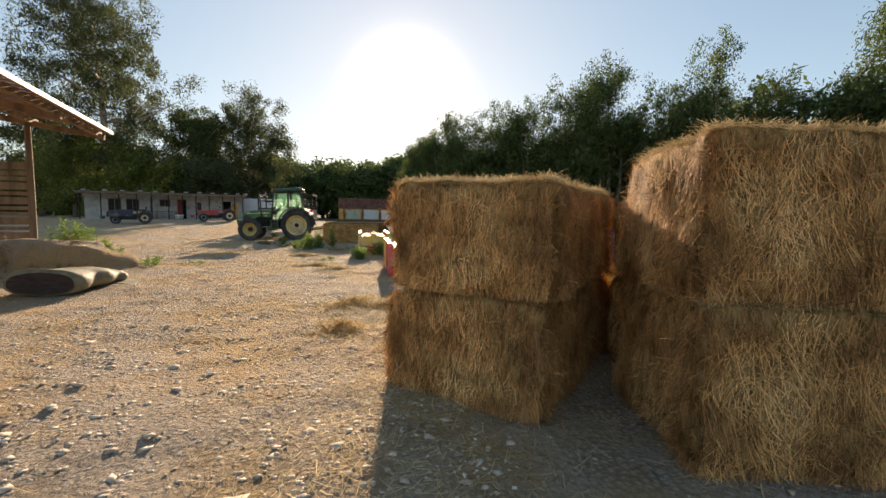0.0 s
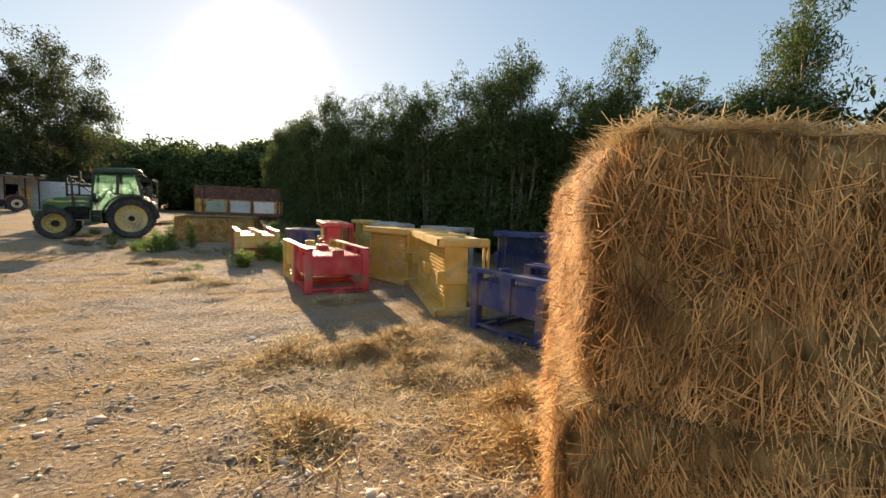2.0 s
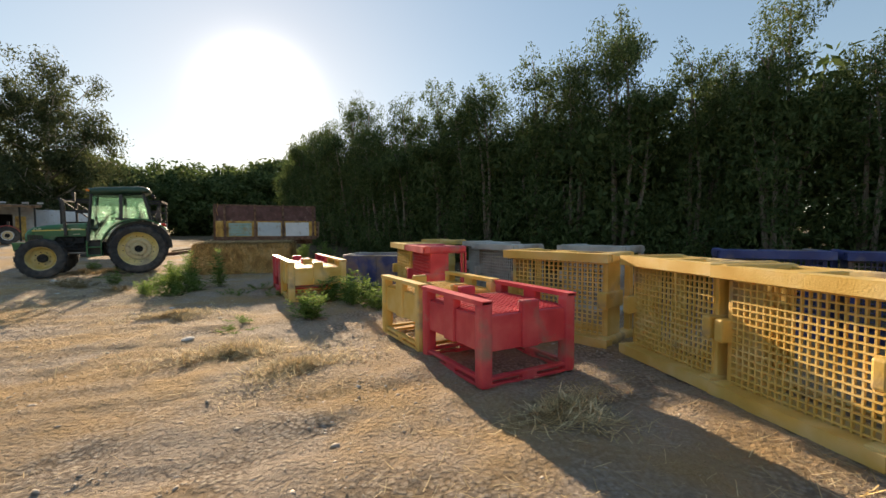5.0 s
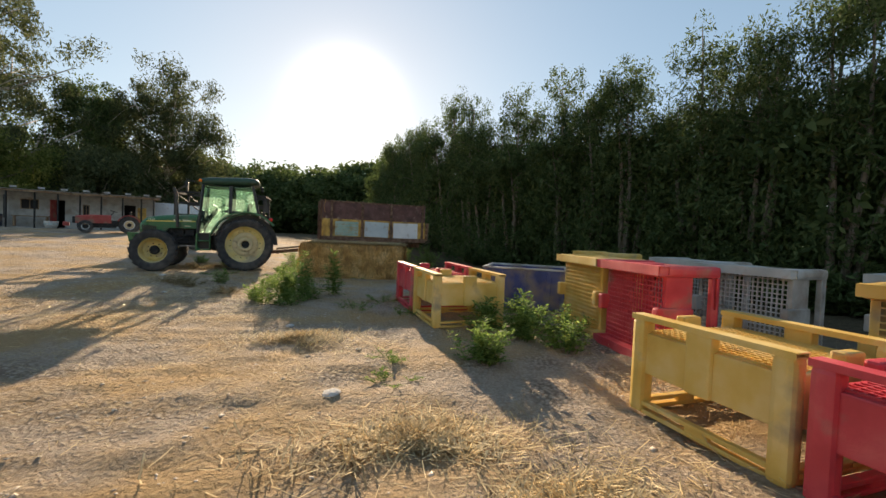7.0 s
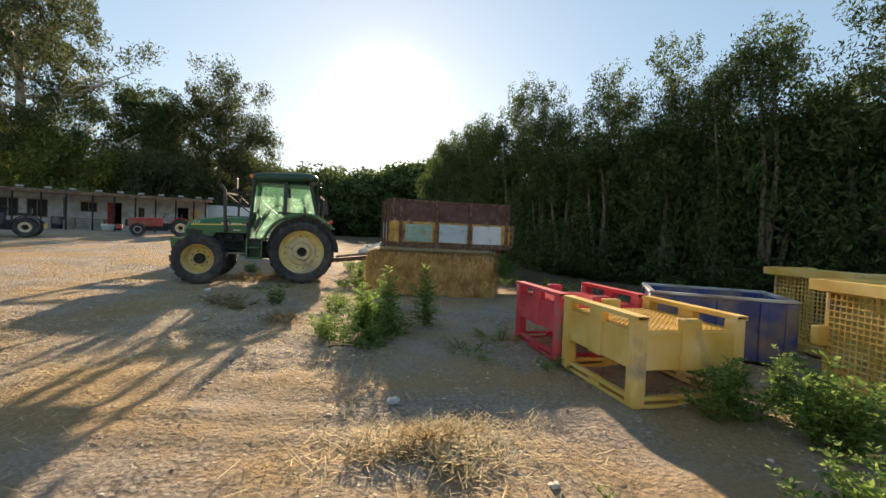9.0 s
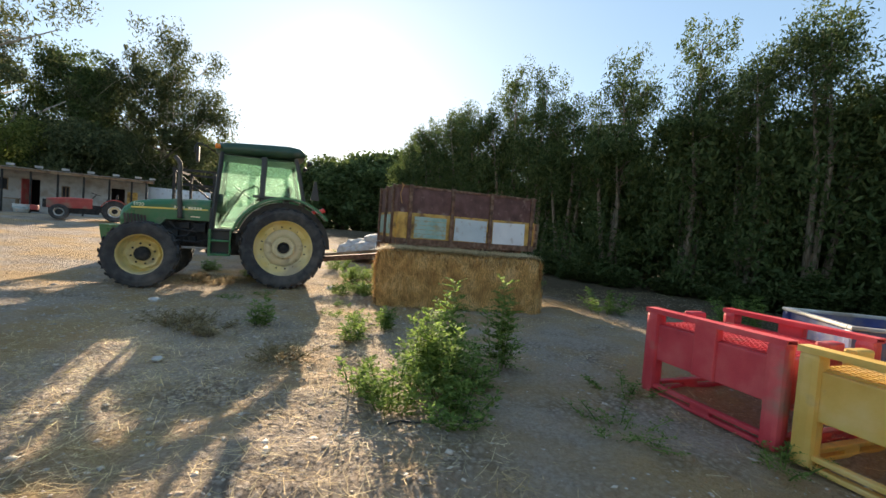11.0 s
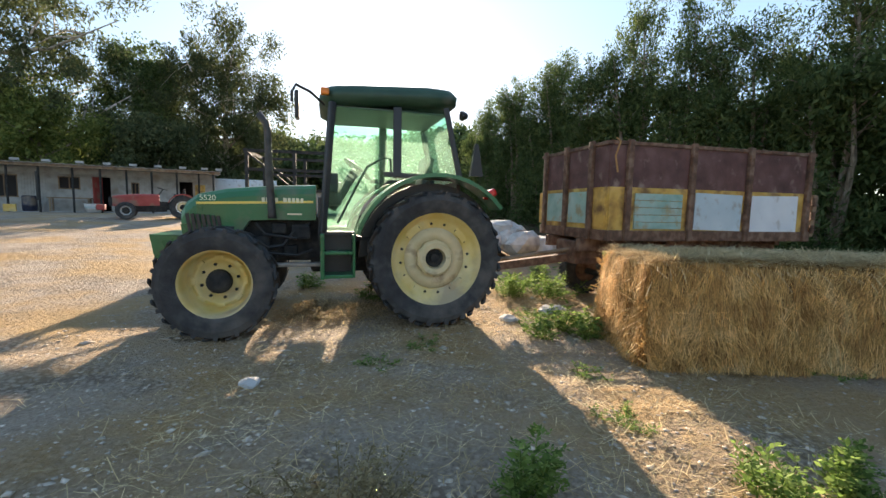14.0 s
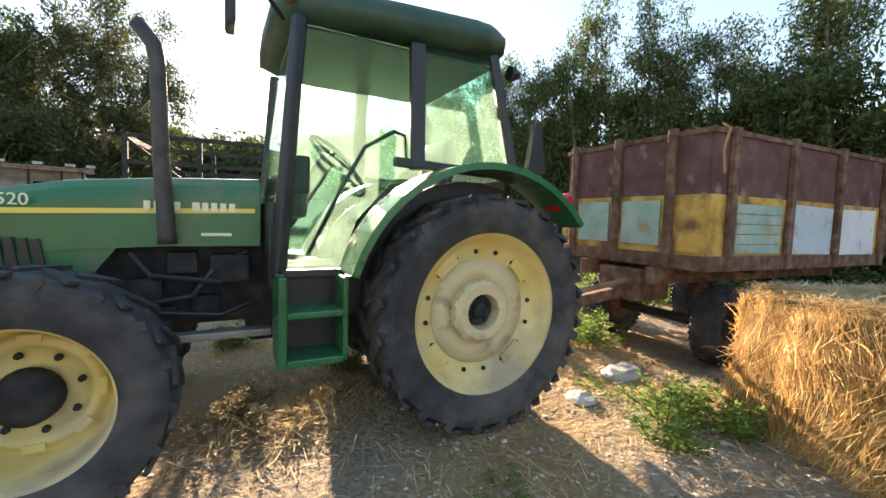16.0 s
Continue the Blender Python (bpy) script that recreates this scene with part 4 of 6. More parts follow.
def tractor():
    ob = thing("tractor", over(-8.13, 23.5, 193.9), "green cab tractor with yellow wheel rims, parked hitched to a trailer", "tractor")
    for s in (1, -1):
        farm_wheel(ob, 0.02, s * 0.76, 0.80, 0.80, 0.44, 0.56, s, 22)
        farm_wheel(ob, 2.36, s * 0.80, 0.575, 0.59, 0.36, 0.365, s, 17, front=True)
    # hood with a falling nose
    bm = loft(bmesh.new(), [hood_ring(1.38, 0.37, 1.22, 1.645, 0.07), hood_ring(1.9, 0.37, 1.22, 1.62, 0.07), hood_ring(2.35, 0.36, 1.20, 1.575, 0.07), hood_ring(2.66, 0.33, 1.17, 1.51, 0.08), hood_ring(2.79, 0.28, 1.15, 1.42, 0.09), hood_ring(2.84, 0.24, 1.16, 1.34, 0.08)])
    part("hood", bm, M_GREEN, ob, "glossy green hood", smooth=False)
    bm = bmesh.new()
    prism(bm, [(2.10, 1.22), (2.82, 1.16), (2.76, 0.80), (2.55, 0.72), (2.30, 0.95)], -0.35, 0.35)
    part("side_cowl", bm, M_GREEN, ob)
    for s in (1, -1):
        bm = bmesh.new()
        for k in range(7):
            box(bm, 0.035, 0.012, 0.26, 2.42 + 0.052 * k, s * 0.362, 1.13 + 0.004 * k, Matrix.Rotation(radians(8), 4, "Y"))
        part("side_grille", bm, M_BLACK, ob, "dark slatted grille")
        part("stripe", boxed(1.24, 0.008, 0.028, 2.03, s * 0.371, 1.418, Matrix.Rotation(radians(1.8), 4, "Y")), M_YELLOW, ob, "yellow stripe")
        turn = pose(2.62 if s > 0 else 2.40, s * 0.376, 1.432, 90, 0, 180 if s > 0 else 0)
        lettering("model_number", "5520", 0.085, turn, M_CREAM, ob)
        for k, wd in enumerate((0.042, 0.042, 0.042, 0.042, 0.02, 0.05, 0.04, 0.04, 0.04, 0.04)):
            if wd > 0.03:
                part("nameplate_bar", boxed(wd * 0.8, 0.01, 0.05, 1.96 - 0.047 * k, s * 0.374, 1.452, bevel=0.003), M_CREAM, ob)
        part("trim_badge", boxed(0.16, 0.008, 0.018, 1.62, s * 0.372, 1.29), M_CREAM, ob)
        # front fender-less lamp
        part("headlight", boxed(0.03, 0.16, 0.09, 2.835, s * 0.13, 1.26, bevel=0.01), M_CABGLASS, ob)
    part("front_grille", boxed(0.03, 0.46, 0.34, 2.79, 0, 1.0, bevel=0.01), M_BLACK, ob)
    # weight carrier
    bm = bmesh.new()
    prism(bm, [(2.72, 0.74), (2.72, 1.04), (3.10, 1.05), (3.06, 0.80), (2.98, 0.74)], -0.42, 0.42)
    part("weight_bracket", bm, M_GREEN, ob, "green front weight bracket")
    # engine, gearbox, axles
    bm = bmesh.new()
    box(bm, 1.1, 0.46, 0.52, 1.85, 0, 0.98, bevel=0.04)
    for k, (ex, ez, sz) in enumerate(((1.55, 1.08, 0.22), (1.8, 1.12, 0.16), (2.0, 0.95, 0.2), (1.68, 0.85, 0.16), (1.9, 0.8, 0.14))):
        part("engine_casing", boxed(sz, 0.72 - 0.04 * k, sz * 0.8, ex, 0, ez, bevel=0.025), M_DARK, ob)
    part("engine", bm, M_DARK, ob, "grimy black engine block")
    bm = tube(bmesh.new(), [(1.45, 0.30, 1.18), (1.62, 0.34, 1.10), (1.75, 0.33, 0.92), (1.98, 0.30, 0.88)], 0.022, 8)
    tube(bm, [(1.42, 0.31, 0.86), (1.6, 0.36, 0.80), (1.92, 0.34, 0.83)], 0.015, 8)
    tube(bm, [(2.05, 0.31, 1.18), (1.95, 0.36, 1.05), (1.6, 0.35, 1.0)], 0.018, 8)
    part("hose", bm, M_BLACK, ob)
    part("gearbox", boxed(1.7, 0.44, 0.50, 0.6, 0, 0.82, bevel=0.05), M_DARK, ob)
    part("rear_axle", tube(bmesh.new(), [(0.02, -0.62, 0.80), (0.02, 0.62, 0.80)], 0.13, 16), M_DARK, ob)
    part("front_axle", tube(bmesh.new(), [(2.36, -0.68, 0.55), (2.36, 0.68, 0.55)], 0.085, 14), M_DARK, ob)
    part("fuel_tank", boxed(0.72, 0.30, 0.26, 0.98, -0.50, 0.80, bevel=0.06), M_BLACK, ob)
    part("side_rail", boxed(0.75, 0.10, 0.045, 1.70, 0.44, 0.70, bevel=0.01), M_STEEL, ob)
    # exhaust
    bm = tube(bmesh.new(), [(1.86, 0.46, 1.24), (1.86, 0.46, 1.30), (1.88, 0.47, 1.7), (1.89, 0.47, 2.2), (1.905, 0.47, 2.30), (1.98, 0.47, 2.40)], [0.05, 0.045, 0.042, 0.040, 0.04, 0.038], 14)
    part("exhaust_pipe", bm, M_EXH, ob, "soot-dulled steel exhaust stack", smooth=True)
    # cab
    for s in (1, -1):
        y = 0.68 * s
        yt = 0.62 * s
        for nm, p, q, w in (("front_pillar", (1.31, y, 1.06), (1.19, yt, 2.56), 0.075), ("middle_pillar", (0.46, y, 1.74), (0.45, yt, 2.56), 0.10), ("rear_pillar", (-0.33, y, 1.70), (-0.14, yt, 2.60), 0.07)):
            part(nm, beam(bmesh.new(), p, q, w, 0.07, 0.015), M_BLACK, ob)
        part("door_sill", beam(bmesh.new(), (1.30, y, 1.08), (0.93, y, 1.08), 0.06, 0.05, 0.01), M_BLACK, ob)
        g = part("door_glass", pane([(1.27, y, 1.11), (0.96, y, 1.11), (0.86, y, 1.40), (0.66, y, 1.62), (0.49, y, 1.78), (0.47, yt, 2.52), (1.17, yt, 2.52)]), M_CABGLASS, ob, "dusty green-tinted door glass")
        g.visible_shadow = False
        g = part("side_glass", pane([(0.42, y, 1.80), (-0.30, y, 1.76), (-0.13, yt, 2.58), (0.42, yt, 2.55)]), M_CABGLASS, ob, "green-tinted quarter glass")
        g.visible_shadow = False
        part("waist_trim", beam(bmesh.new(), (0.62, y, 1.78), (-0.34, y, 1.75), 0.05, 0.06, 0.01), M_BLACK, ob)
        # curved rear fender
        bm = bmesh.new()
        out, inn = [], []
        for k in range(17):
            a = radians(17 + k * (142 - 17) / 16)
            out.append((1.0 * math.cos(a), 0.8 + 1.0 * math.sin(a)))
            inn.append((0.955 * math.cos(a), 0.8 + 0.955 * math.sin(a)))
        prism(bm, out + inn[::-1], s * 0.60, s * 0.95)
        part("rear_fender", bm, M_GREEN, ob, "curved green rear fender")
        part("fender_skirt", prism(bmesh.new(), [(0.9 * math.cos(radians(a)), 0.8 + 0.9 * math.sin(radians(a))) for a in range(0, 181, 12)], s * 0.56, s * 0.595), M_BLACK, ob)
        part("tail_lamp", boxed(0.15, 0.16, 0.09, -0.66, s * 0.80, 1.58, Matrix.Rotation(radians(28), 4, "Y"), 0.025), M_REDLAMP, ob, "red tail lamp")
        # steps
        part("step_side", boxed(0.045, 0.30, 0.50, 1.31, s * 0.76, 0.84, bevel=0.01), M_GREEN, ob)
        part("step_side", boxed(0.03, 0.26, 0.48, 0.97, s * 0.76, 0.84, bevel=0.008), M_GREEN, ob)
        part("step", boxed(0.30, 0.26, 0.035, 1.1365, s * 0.78, 0.88, bevel=0.008), M_GREEN, ob, "green boarding step")
        part("step", boxed(0.30, 0.28, 0.04, 1.1365, s * 0.78, 0.62, bevel=0.008), M_GREEN, ob, "green boarding step")
        part("step_well", boxed(0.34, 0.10, 0.46, 1.14, s * 0.62, 0.86), M_BLACK, ob)
        part("marker_lamp", boxed(0.09, 0.07, 0.08, 1.27, s * 0.64, 2.66, bevel=0.02), M_AMBER, ob, "amber marker lamp")
        part("work_lamp", revolve(bmesh.new(), [(0.0, 0.0), (0.055, 0.0), (0.06, 0.03), (0.03, 0.09), (0.0, 0.09)], 14), M_BLACK, ob).matrix_local = pose(-0.36, s * 0.52, 2.55, 0, 0, 90)
        # mirror on its arm
        if s < 0:
            continue
        part("mirror_arm", tube(bmesh.new(), [(1.28, yt, 2.52), (1.42, s * 0.80, 2.60), (1.56, s * 0.93, 2.63), (1.60, s * 0.95, 2.55), (1.60, s * 0.95, 2.45)], 0.014, 8), M_BLACK, ob)
        part("mirror", boxed(0.045, 0.16, 0.28, 1.55, s * 0.94, 2.42, bevel=0.02), M_BLACK, ob)
    g = part("windscreen", pane([(1.31, -0.64, 1.45), (1.31, 0.64, 1.45), (1.20, 0.59, 2.52), (1.20, -0.59, 2.52)]), M_CABGLASS, ob)
    g.visible_shadow = False
    g = part("rear_glass", pane([(-0.33, -0.64, 1.72), (-0.33, 0.64, 1.72), (-0.15, 0.58, 2.58), (-0.15, -0.58, 2.58)]), M_CABGLASS, ob)
    g.visible_shadow = False
    part("firewall", boxed(0.05, 1.26, 0.5, 1.33, 0, 1.24), M_BLACK, ob)
    part("rear_wall", boxed(0.05, 1.2, 0.75, -0.33, 0, 1.35), M_BLACK, ob)
    part("cab_floor", boxed(1.6, 1.26, 0.05, 0.5, 0, 1.02), M_DARK, ob)

    def ring(x0, x1, w, z, sag):
        c = []
        for k in range(24):
            a = 2 * math.pi * k / 24
            cx, cy = math.copysign(abs(math.cos(a)) ** 0.35, math.cos(a)), math.copysign(abs(math.sin(a)) ** 0.35, math.sin(a))
            c.append(((x0 + x1) / 2 + (x1 - x0) / 2 * cx, w * cy, z + 0.045 * (1 - cx)))
        return c

    bm = loft(bmesh.new(), [ring(-0.20, 1.24, 0.62, 2.53, 0.03), ring(-0.33, 1.33, 0.69, 2.58, 0.05), ring(-0.34, 1.34, 0.70, 2.66, 0.04), ring(-0.28, 1.30, 0.66, 2.73, 0.02), ring(-0.12, 1.15, 0.54, 2.77, 0.0)])
    part("cab_roof", bm, M_CAB_ROOF, ob, "dark dusty green cab roof", smooth=True)
    part("headliner", boxed(1.36, 1.14, 0.02, 0.52, 0, 2.53), M_BLACK, ob)
    # inside
    bm = boxed(0.46, 0.48, 0.14, 0.22, 0, 1.50, bevel=0.05)
    box(bm, 0.12, 0.46, 0.55, -0.02, 0, 1.80, Matrix.Rotation(radians(-10), 4, "Y"), 0.05)
    part("driver_seat", bm, M_BLACK, ob)
    bm = bmesh.new()
    revolve(bm, [(0.19 + 0.016 * math.cos(2 * math.pi * k / 8), 0.016 * math.sin(2 * math.pi * k / 8)) for k in range(9)], 28)
    beam(bm, (-0.19, 0, 0), (0.19, 0, 0), 0.02, 0.02)
    beam(bm, (0, 0, -0.19), (0, 0, 0.19), 0.02, 0.02)
    part("steering_wheel", bm, M_BLACK, ob, smooth=True).matrix_local = pose(0.86, 0, 1.88, 90, 0, 0) @ pose(0, 0, 0, 0, 0, 38)
    part("steering_column", beam(bmesh.new(), (1.2, 0, 1.35), (0.88, 0, 1.86), 0.10, 0.12, 0.02), M_BLACK, ob)
    part("dashboard", boxed(0.22, 0.55, 0.30, 1.18, 0, 1.55, bevel=0.05), M_BLACK, ob)
    part("grab_rail", tube(bmesh.new(), [(1.14, 0.63, 1.20), (0.90, 0.63, 1.68), (0.80, 0.63, 1.86), (0.60, 0.62, 1.98), (0.53, 0.62, 1.96), (0.52, 0.62, 1.80)], 0.014, 8), M_BLACK, ob)
    part("door_handle", boxed(0.10, 0.05, 0.22, 1.18, 0.63, 1.66, bevel=0.015), M_BLACK, ob)
    part("warning_triangle", prism(bmesh.new(), [(-0.12, 0), (0.05, 0), (-0.01, 0.40), (-0.05, 0.38)], -0.03, 0.03), M_BLACK, ob, "dark folded warning triangle").location = (-0.50, 0.66, 1.80)
    part("hitch", beam(bmesh.new(), (-0.3, 0, 0.62), (-0.95, 0, 0.52), 0.12, 0.06, 0.01), M_DARK, ob)


tractor()


# ---- rusty tipping trailer ----
def trailer():
    ob = thing("trailer", over(-5.72, 23.06, 11.8) @ Matrix.Diagonal((0.93, 1, 1, 1)), "rusty brown farm trailer with patched ochre, teal and white side panels", "trailer")
    ln, wd = 3.66, 1.78
    z0, z1, z2 = 1.12, 1.72, 2.26
    part("floor", boxed(ln, wd, 0.06, ln / 2, wd / 2, z0 + 0.03), M_WOOD, ob)
    for y in (0, wd):
        part("sole_bar", boxed(ln + 0.04, 0.08, 0.14, ln / 2, y, z0 - 0.03, bevel=0.01), M_RUST_BEAM, ob)
        part("upper_sheet", boxed(ln, 0.03, z2 - z1, ln / 2, y, (z1 + z2) / 2), M_RUST, ob, "dull red-brown steel sheet")
        part("lower_sheet", boxed(ln, 0.03, z1 - z0, ln / 2, y, (z0 + z1) / 2), M_OCHRE, ob, "flaking ochre sheet")
        part("top_rail", boxed(ln + 0.06, 0.07, 0.05, ln / 2, y, z2 + 0.02, bevel=0.008), M_RUST_BEAM, ob)
    for x in (0, ln):
        part("end_beam", boxed(0.08, wd, 0.14, x, wd / 2, z0 - 0.03, bevel=0.01), M_RUST_BEAM, ob)
        part("upper_sheet", boxed(0.03, wd - 0.03, z2 - z1, x, wd / 2, (z1 + z2) / 2), M_RUST, ob, "dull red-brown steel sheet")
        part("lower_sheet", boxed(0.03, wd - 0.03, z1 - z0, x, wd / 2, (z0 + z1) / 2), M_OCHRE, ob, "flaking ochre sheet")
        part("top_rail", boxed(0.07, wd, 0.05, x, wd / 2, z2 + 0.022, bevel=0.008), M_RUST_BEAM, ob)
    for x in (0.27, 1.33, 2.37, 3.55):
        for y in (-0.045, wd + 0.045):
            part("stake", boxed(0.085, 0.055, z2 - z0 + 0.16, x, y, (z0 + z2) / 2 - 0.02, bevel=0.01), M_RUST_BEAM, ob)
    for y in (0.36, 1.0, 1.64):
        part("stake", boxed(0.055, 0.085, z2 - z0 + 0.18, -0.045, y, (z0 + z2) / 2 - 0.01, bevel=0.01), M_RUST_BEAM, ob)
    # side panels
    for k in range(5):
        part("board", boxed(0.80, 0.02, 0.088, 0.80, -0.024, 1.225 + 0.094 * k, bevel=0.004), M_TEAL, ob, "faded teal board")
    part("patch_panel", boxed(0.86, 0.02, 0.50, 1.85, -0.024, 1.42, Matrix.Rotation(radians(1), 4, "Y")), M_PALEBLUE, ob, "pale blue painted panel")
    part("patch_panel", boxed(0.92, 0.02, 0.52, 2.92, -0.024, 1.41, Matrix.Rotation(radians(-1), 4, "Y")), M_WHITE, ob, "chalky white panel")
    for y0, y1 in ((0.46, 0.92), (1.10, 1.56)):
        part("patch_panel", boxed(0.02, y1 - y0, 0.44, -0.024, (y0 + y1) / 2, 1.45), M_TEAL, ob, "scuffed teal panel")
    for s in (0, 1):
        part("corner_plate", boxed(0.02, 0.24, 0.5, -0.022, 0.16 + s * 1.56, 1.44), M_OCHRE, ob)
    for z in (1.2, 1.4, 1.6):
        part("hinge", tube(bmesh.new(), [(3.72, -0.03, z - 0.06), (3.72, -0.03, z + 0.06)], 0.035, 8), M_RUST_BEAM, ob)
    part("tailboard_post", boxed(0.10, 0.12, 0.62, 3.76, 0.04, 1.40, Matrix.Rotation(radians(4), 4, "Y"), 0.02), M_WOOD, ob)
    # chassis
    for y in (0.45, wd - 0.45):
        part("chassis_rail", boxed(ln + 0.1, 0.09, 0.17, ln / 2 - 0.1, y, 0.93, bevel=0.01), M_RUST_BEAM, ob)
    for x in (0.25, 1.2, 2.2, 3.3):
        part("cross_member", boxed(0.09, wd - 0.3, 0.10, x, wd / 2, 1.0), M_RUST_BEAM, ob)
    part("front_bolster", boxed(0.5, 0.55, 0.34, 0.18, wd / 2, 0.80, bevel=0.03), M_RUST_BEAM, ob)
    part("drawbar", beam(bmesh.new(), (0.1, wd / 2, 0.72), (-1.75, wd / 2 - 0.10, 0.55), 0.14, 0.11, 0.012), M_RUST_BEAM, ob, "rusty drawbar with a pale pole on it")
    part("drawbar_pole", tube(bmesh.new(), [(0.0, wd / 2 - 0.10, 0.84), (-1.5, wd / 2 - 0.14, 0.665)], 0.03, 8), M_WOOD, ob)
    part("axle", tube(bmesh.new(), [(2.5, 0.05, 0.42), (2.5, wd - 0.05, 0.42)], 0.05, 10), M_DARK, ob)
    part("axle", tube(bmesh.new(), [(0.75, 0.25, 0.40), (0.75, wd - 0.25, 0.40)], 0.05, 10), M_DARK, ob)
    for x in (0.75, 2.5):
        for s, y in ((-1, 0.2), (1, wd - 0.2)):
            farm_wheel(ob, x, y, 0.42, 0.42, 0.24, 0.22, s, 20, front=True, rim_mat=M_RUST_BEAM)
    part("rope", tube(bmesh.new(), [(0.03, -0.05, 2.33), (0.06, -0.10, 2.28), (0.0, -0.09, 2.1), (0.05, -0.085, 1.9)], 0.012, 6), M_STRAW, ob, "frayed straw-coloured twine")


trailer()


# ---- long low farm shed ----
def shed():
    m = over(-32.9, 37.9, 25.6)
    ob = thing("farm_shed", m, "long low whitewashed shed with a post-held tin canopy", "shed")
    ln, h, dp = 13.4, 2.42, 4.2
    c = 1.5                                  # canopy reach in front of the wall
    # wall in pieces round its openings: from, to, bottom, top
    solid = [(0.0, 1.75, 0, h), (1.75, 2.80, 0, 0.75), (1.75, 2.80, 1.95, h), (2.80, 3.15, 0, h), (3.15, 4.22, 0, 0.75), (3.15, 4.22, 1.95, h), (4.22, 5.85, 0, h), (5.85, 6.80, 0, 1.25), (5.85, 6.80, 1.95, h), (6.80, 7.48, 0, h),
             (7.48, 8.15, 1.98, h), (8.15, 9.10, 0, h), (9.10, 9.5, 0, 0.9), (9.10, 9.5, 1.75, h), (9.5, 11.0, 0, h), (11.0, 11.5, 0, h), (11.5, 12.2, 1.9, h), (12.2, ln, 0, h)]
    for a, b, z0, z1 in solid:
        part("wall", boxed(b - a - 0.003, 0.14, z1 - z0 - 0.003, (a + b) / 2, c, (z0 + z1) / 2), M_SHED, ob)
    part("back_wall", boxed(ln, 0.14, h, ln / 2, c + dp, h / 2), M_SHED, ob)
    for x in (0.07, ln - 0.07):
        part("end_wall", boxed(0.14, dp - 0.15, h, x, c + dp / 2, h / 2), M_SHED, ob)
    # added sheet that paints the shed's inside dark behind its openings
    part("dark_backing", boxed(ln - 0.3, 0.06, h - 0.1, ln / 2, c + 1.6, h / 2), M_GAP, ob)
    part("floor_slab", boxed(ln, dp + c, 0.08, ln / 2, (dp + c) / 2, 0.0), M_SHED, ob)
    for a, b, z0, z1 in ((1.75, 2.80, 0.75, 1.95), (3.15, 4.22, 0.75, 1.95), (5.85, 6.80, 1.25, 1.95), (9.10, 9.5, 0.9, 1.75)):
        bm = bmesh.new()
        for x in (a + 0.03, (a + b) / 2, b - 0.03):
            box(bm, 0.05, 0.05, z1 - z0, x, c - 0.03, (z0 + z1) / 2)
        for z in (z0 + 0.03, z1 - 0.03):
            box(bm, b - a, 0.055, 0.05, (a + b) / 2, c - 0.03, z)
        w = part("window", bm, M_WOOD, ob)
        # opaque pane, with the room's darkness painted on
        part("pane", boxed(b - a, 0.012, z1 - z0, (a + b) / 2, c + 0.02, (z0 + z1) / 2), M_GAP, w)
    for x0, x1 in ((4.30, 5.42), (9.6, 10.15), (11.0, 11.35)):
        sheet = part("corrugated_sheet", boxed(x1 - x0, 0.012, 2.0, (x0 + x1) / 2, c - 0.085, 1.05), M_SHED, ob, "pale ribbed sheet")
        for k in range(int((x1 - x0) / 0.12)):
            part("rib", boxed(0.05, 0.022, 1.98, x0 + 0.06 + 0.12 * k, c - 0.10, 1.05, bevel=0.006), M_SHED, sheet)
    part("door", boxed(0.62, 0.05, 1.92, 7.60, c - 0.25, 1.0, Matrix.Rotation(radians(60), 4, "Z")), M_OLDRED, ob, "dull red door standing open")
    part("door_leaf", boxed(0.55, 0.05, 1.7, 12.6, c - 0.10, 0.9), M_OCHRE, ob, "faded orange board")
    # canopy
    roof = bmesh.new()
    k, n = 0, 90
    for k in range(n):
        x = -0.35 + (ln + 0.7) * (k + 0.5) / n
        box(roof, (ln + 0.7) / n, dp + c + 0.5, 0.03, x, (dp + c) / 2 - 0.1, h + 0.16 + (0.02 if k % 2 else 0.0), Matrix.Rotation(radians(1.5), 4, "X"))
    part("roof", roof, M_SHEET, ob, "ribbed tin roof")
    part("fascia", boxed(ln + 0.6, 0.05, 0.16, ln / 2, -0.22, h + 0.0, bevel=0.01), M_WOOD, ob)
    for x in (0.05, 1.6, 2.95, 4.3, 5.5, 6.85, 8.0, 9.15, 10.3, 11.5, 12.6, 13.35):
        part("canopy_post", tube(bmesh.new(), [(x, -0.12, 0), (x, -0.12, h)], 0.05, 8), M_DARK, ob)
        part("rafter", beam(bmesh.new(), (x, -0.15, h + 0.02), (x, c, h + 0.08), 0.06, 0.09), M_DARK, ob)
        part("roof_block", boxed(0.34, 0.2, 0.13, x + 0.3, 0.02, h + 0.24, bevel=0.02), M_SHED, ob, "pale concrete block weighing the roof down")
    part("hanging_cloth", boxed(0.10, 0.06, 1.5, 5.42, -0.10, 1.35, bevel=0.02), M_BLACK, ob)
    part("valance", boxed(ln, 0.03, 0.34, ln / 2, 0.9, h - 0.2), M_SHED, ob)

    def spot(x, y, rz=0):
        return m @ pose(x, y, 0.045, 0, 0, rz)

    b = thing("barrel", spot(4.9, 0.55), "dark blue plastic barrel under the shed canopy", "barrel")
    part("body", revolve(bmesh.new(), [(0.0, 0.0), (0.27, 0.0), (0.30, 0.1), (0.30, 0.28), (0.315, 0.30), (0.30, 0.32), (0.30, 0.72), (0.27, 0.8), (0.0, 0.8)], 24), M_OLDBLUE, b, smooth=True).rotation_euler = (radians(90), 0, 0)
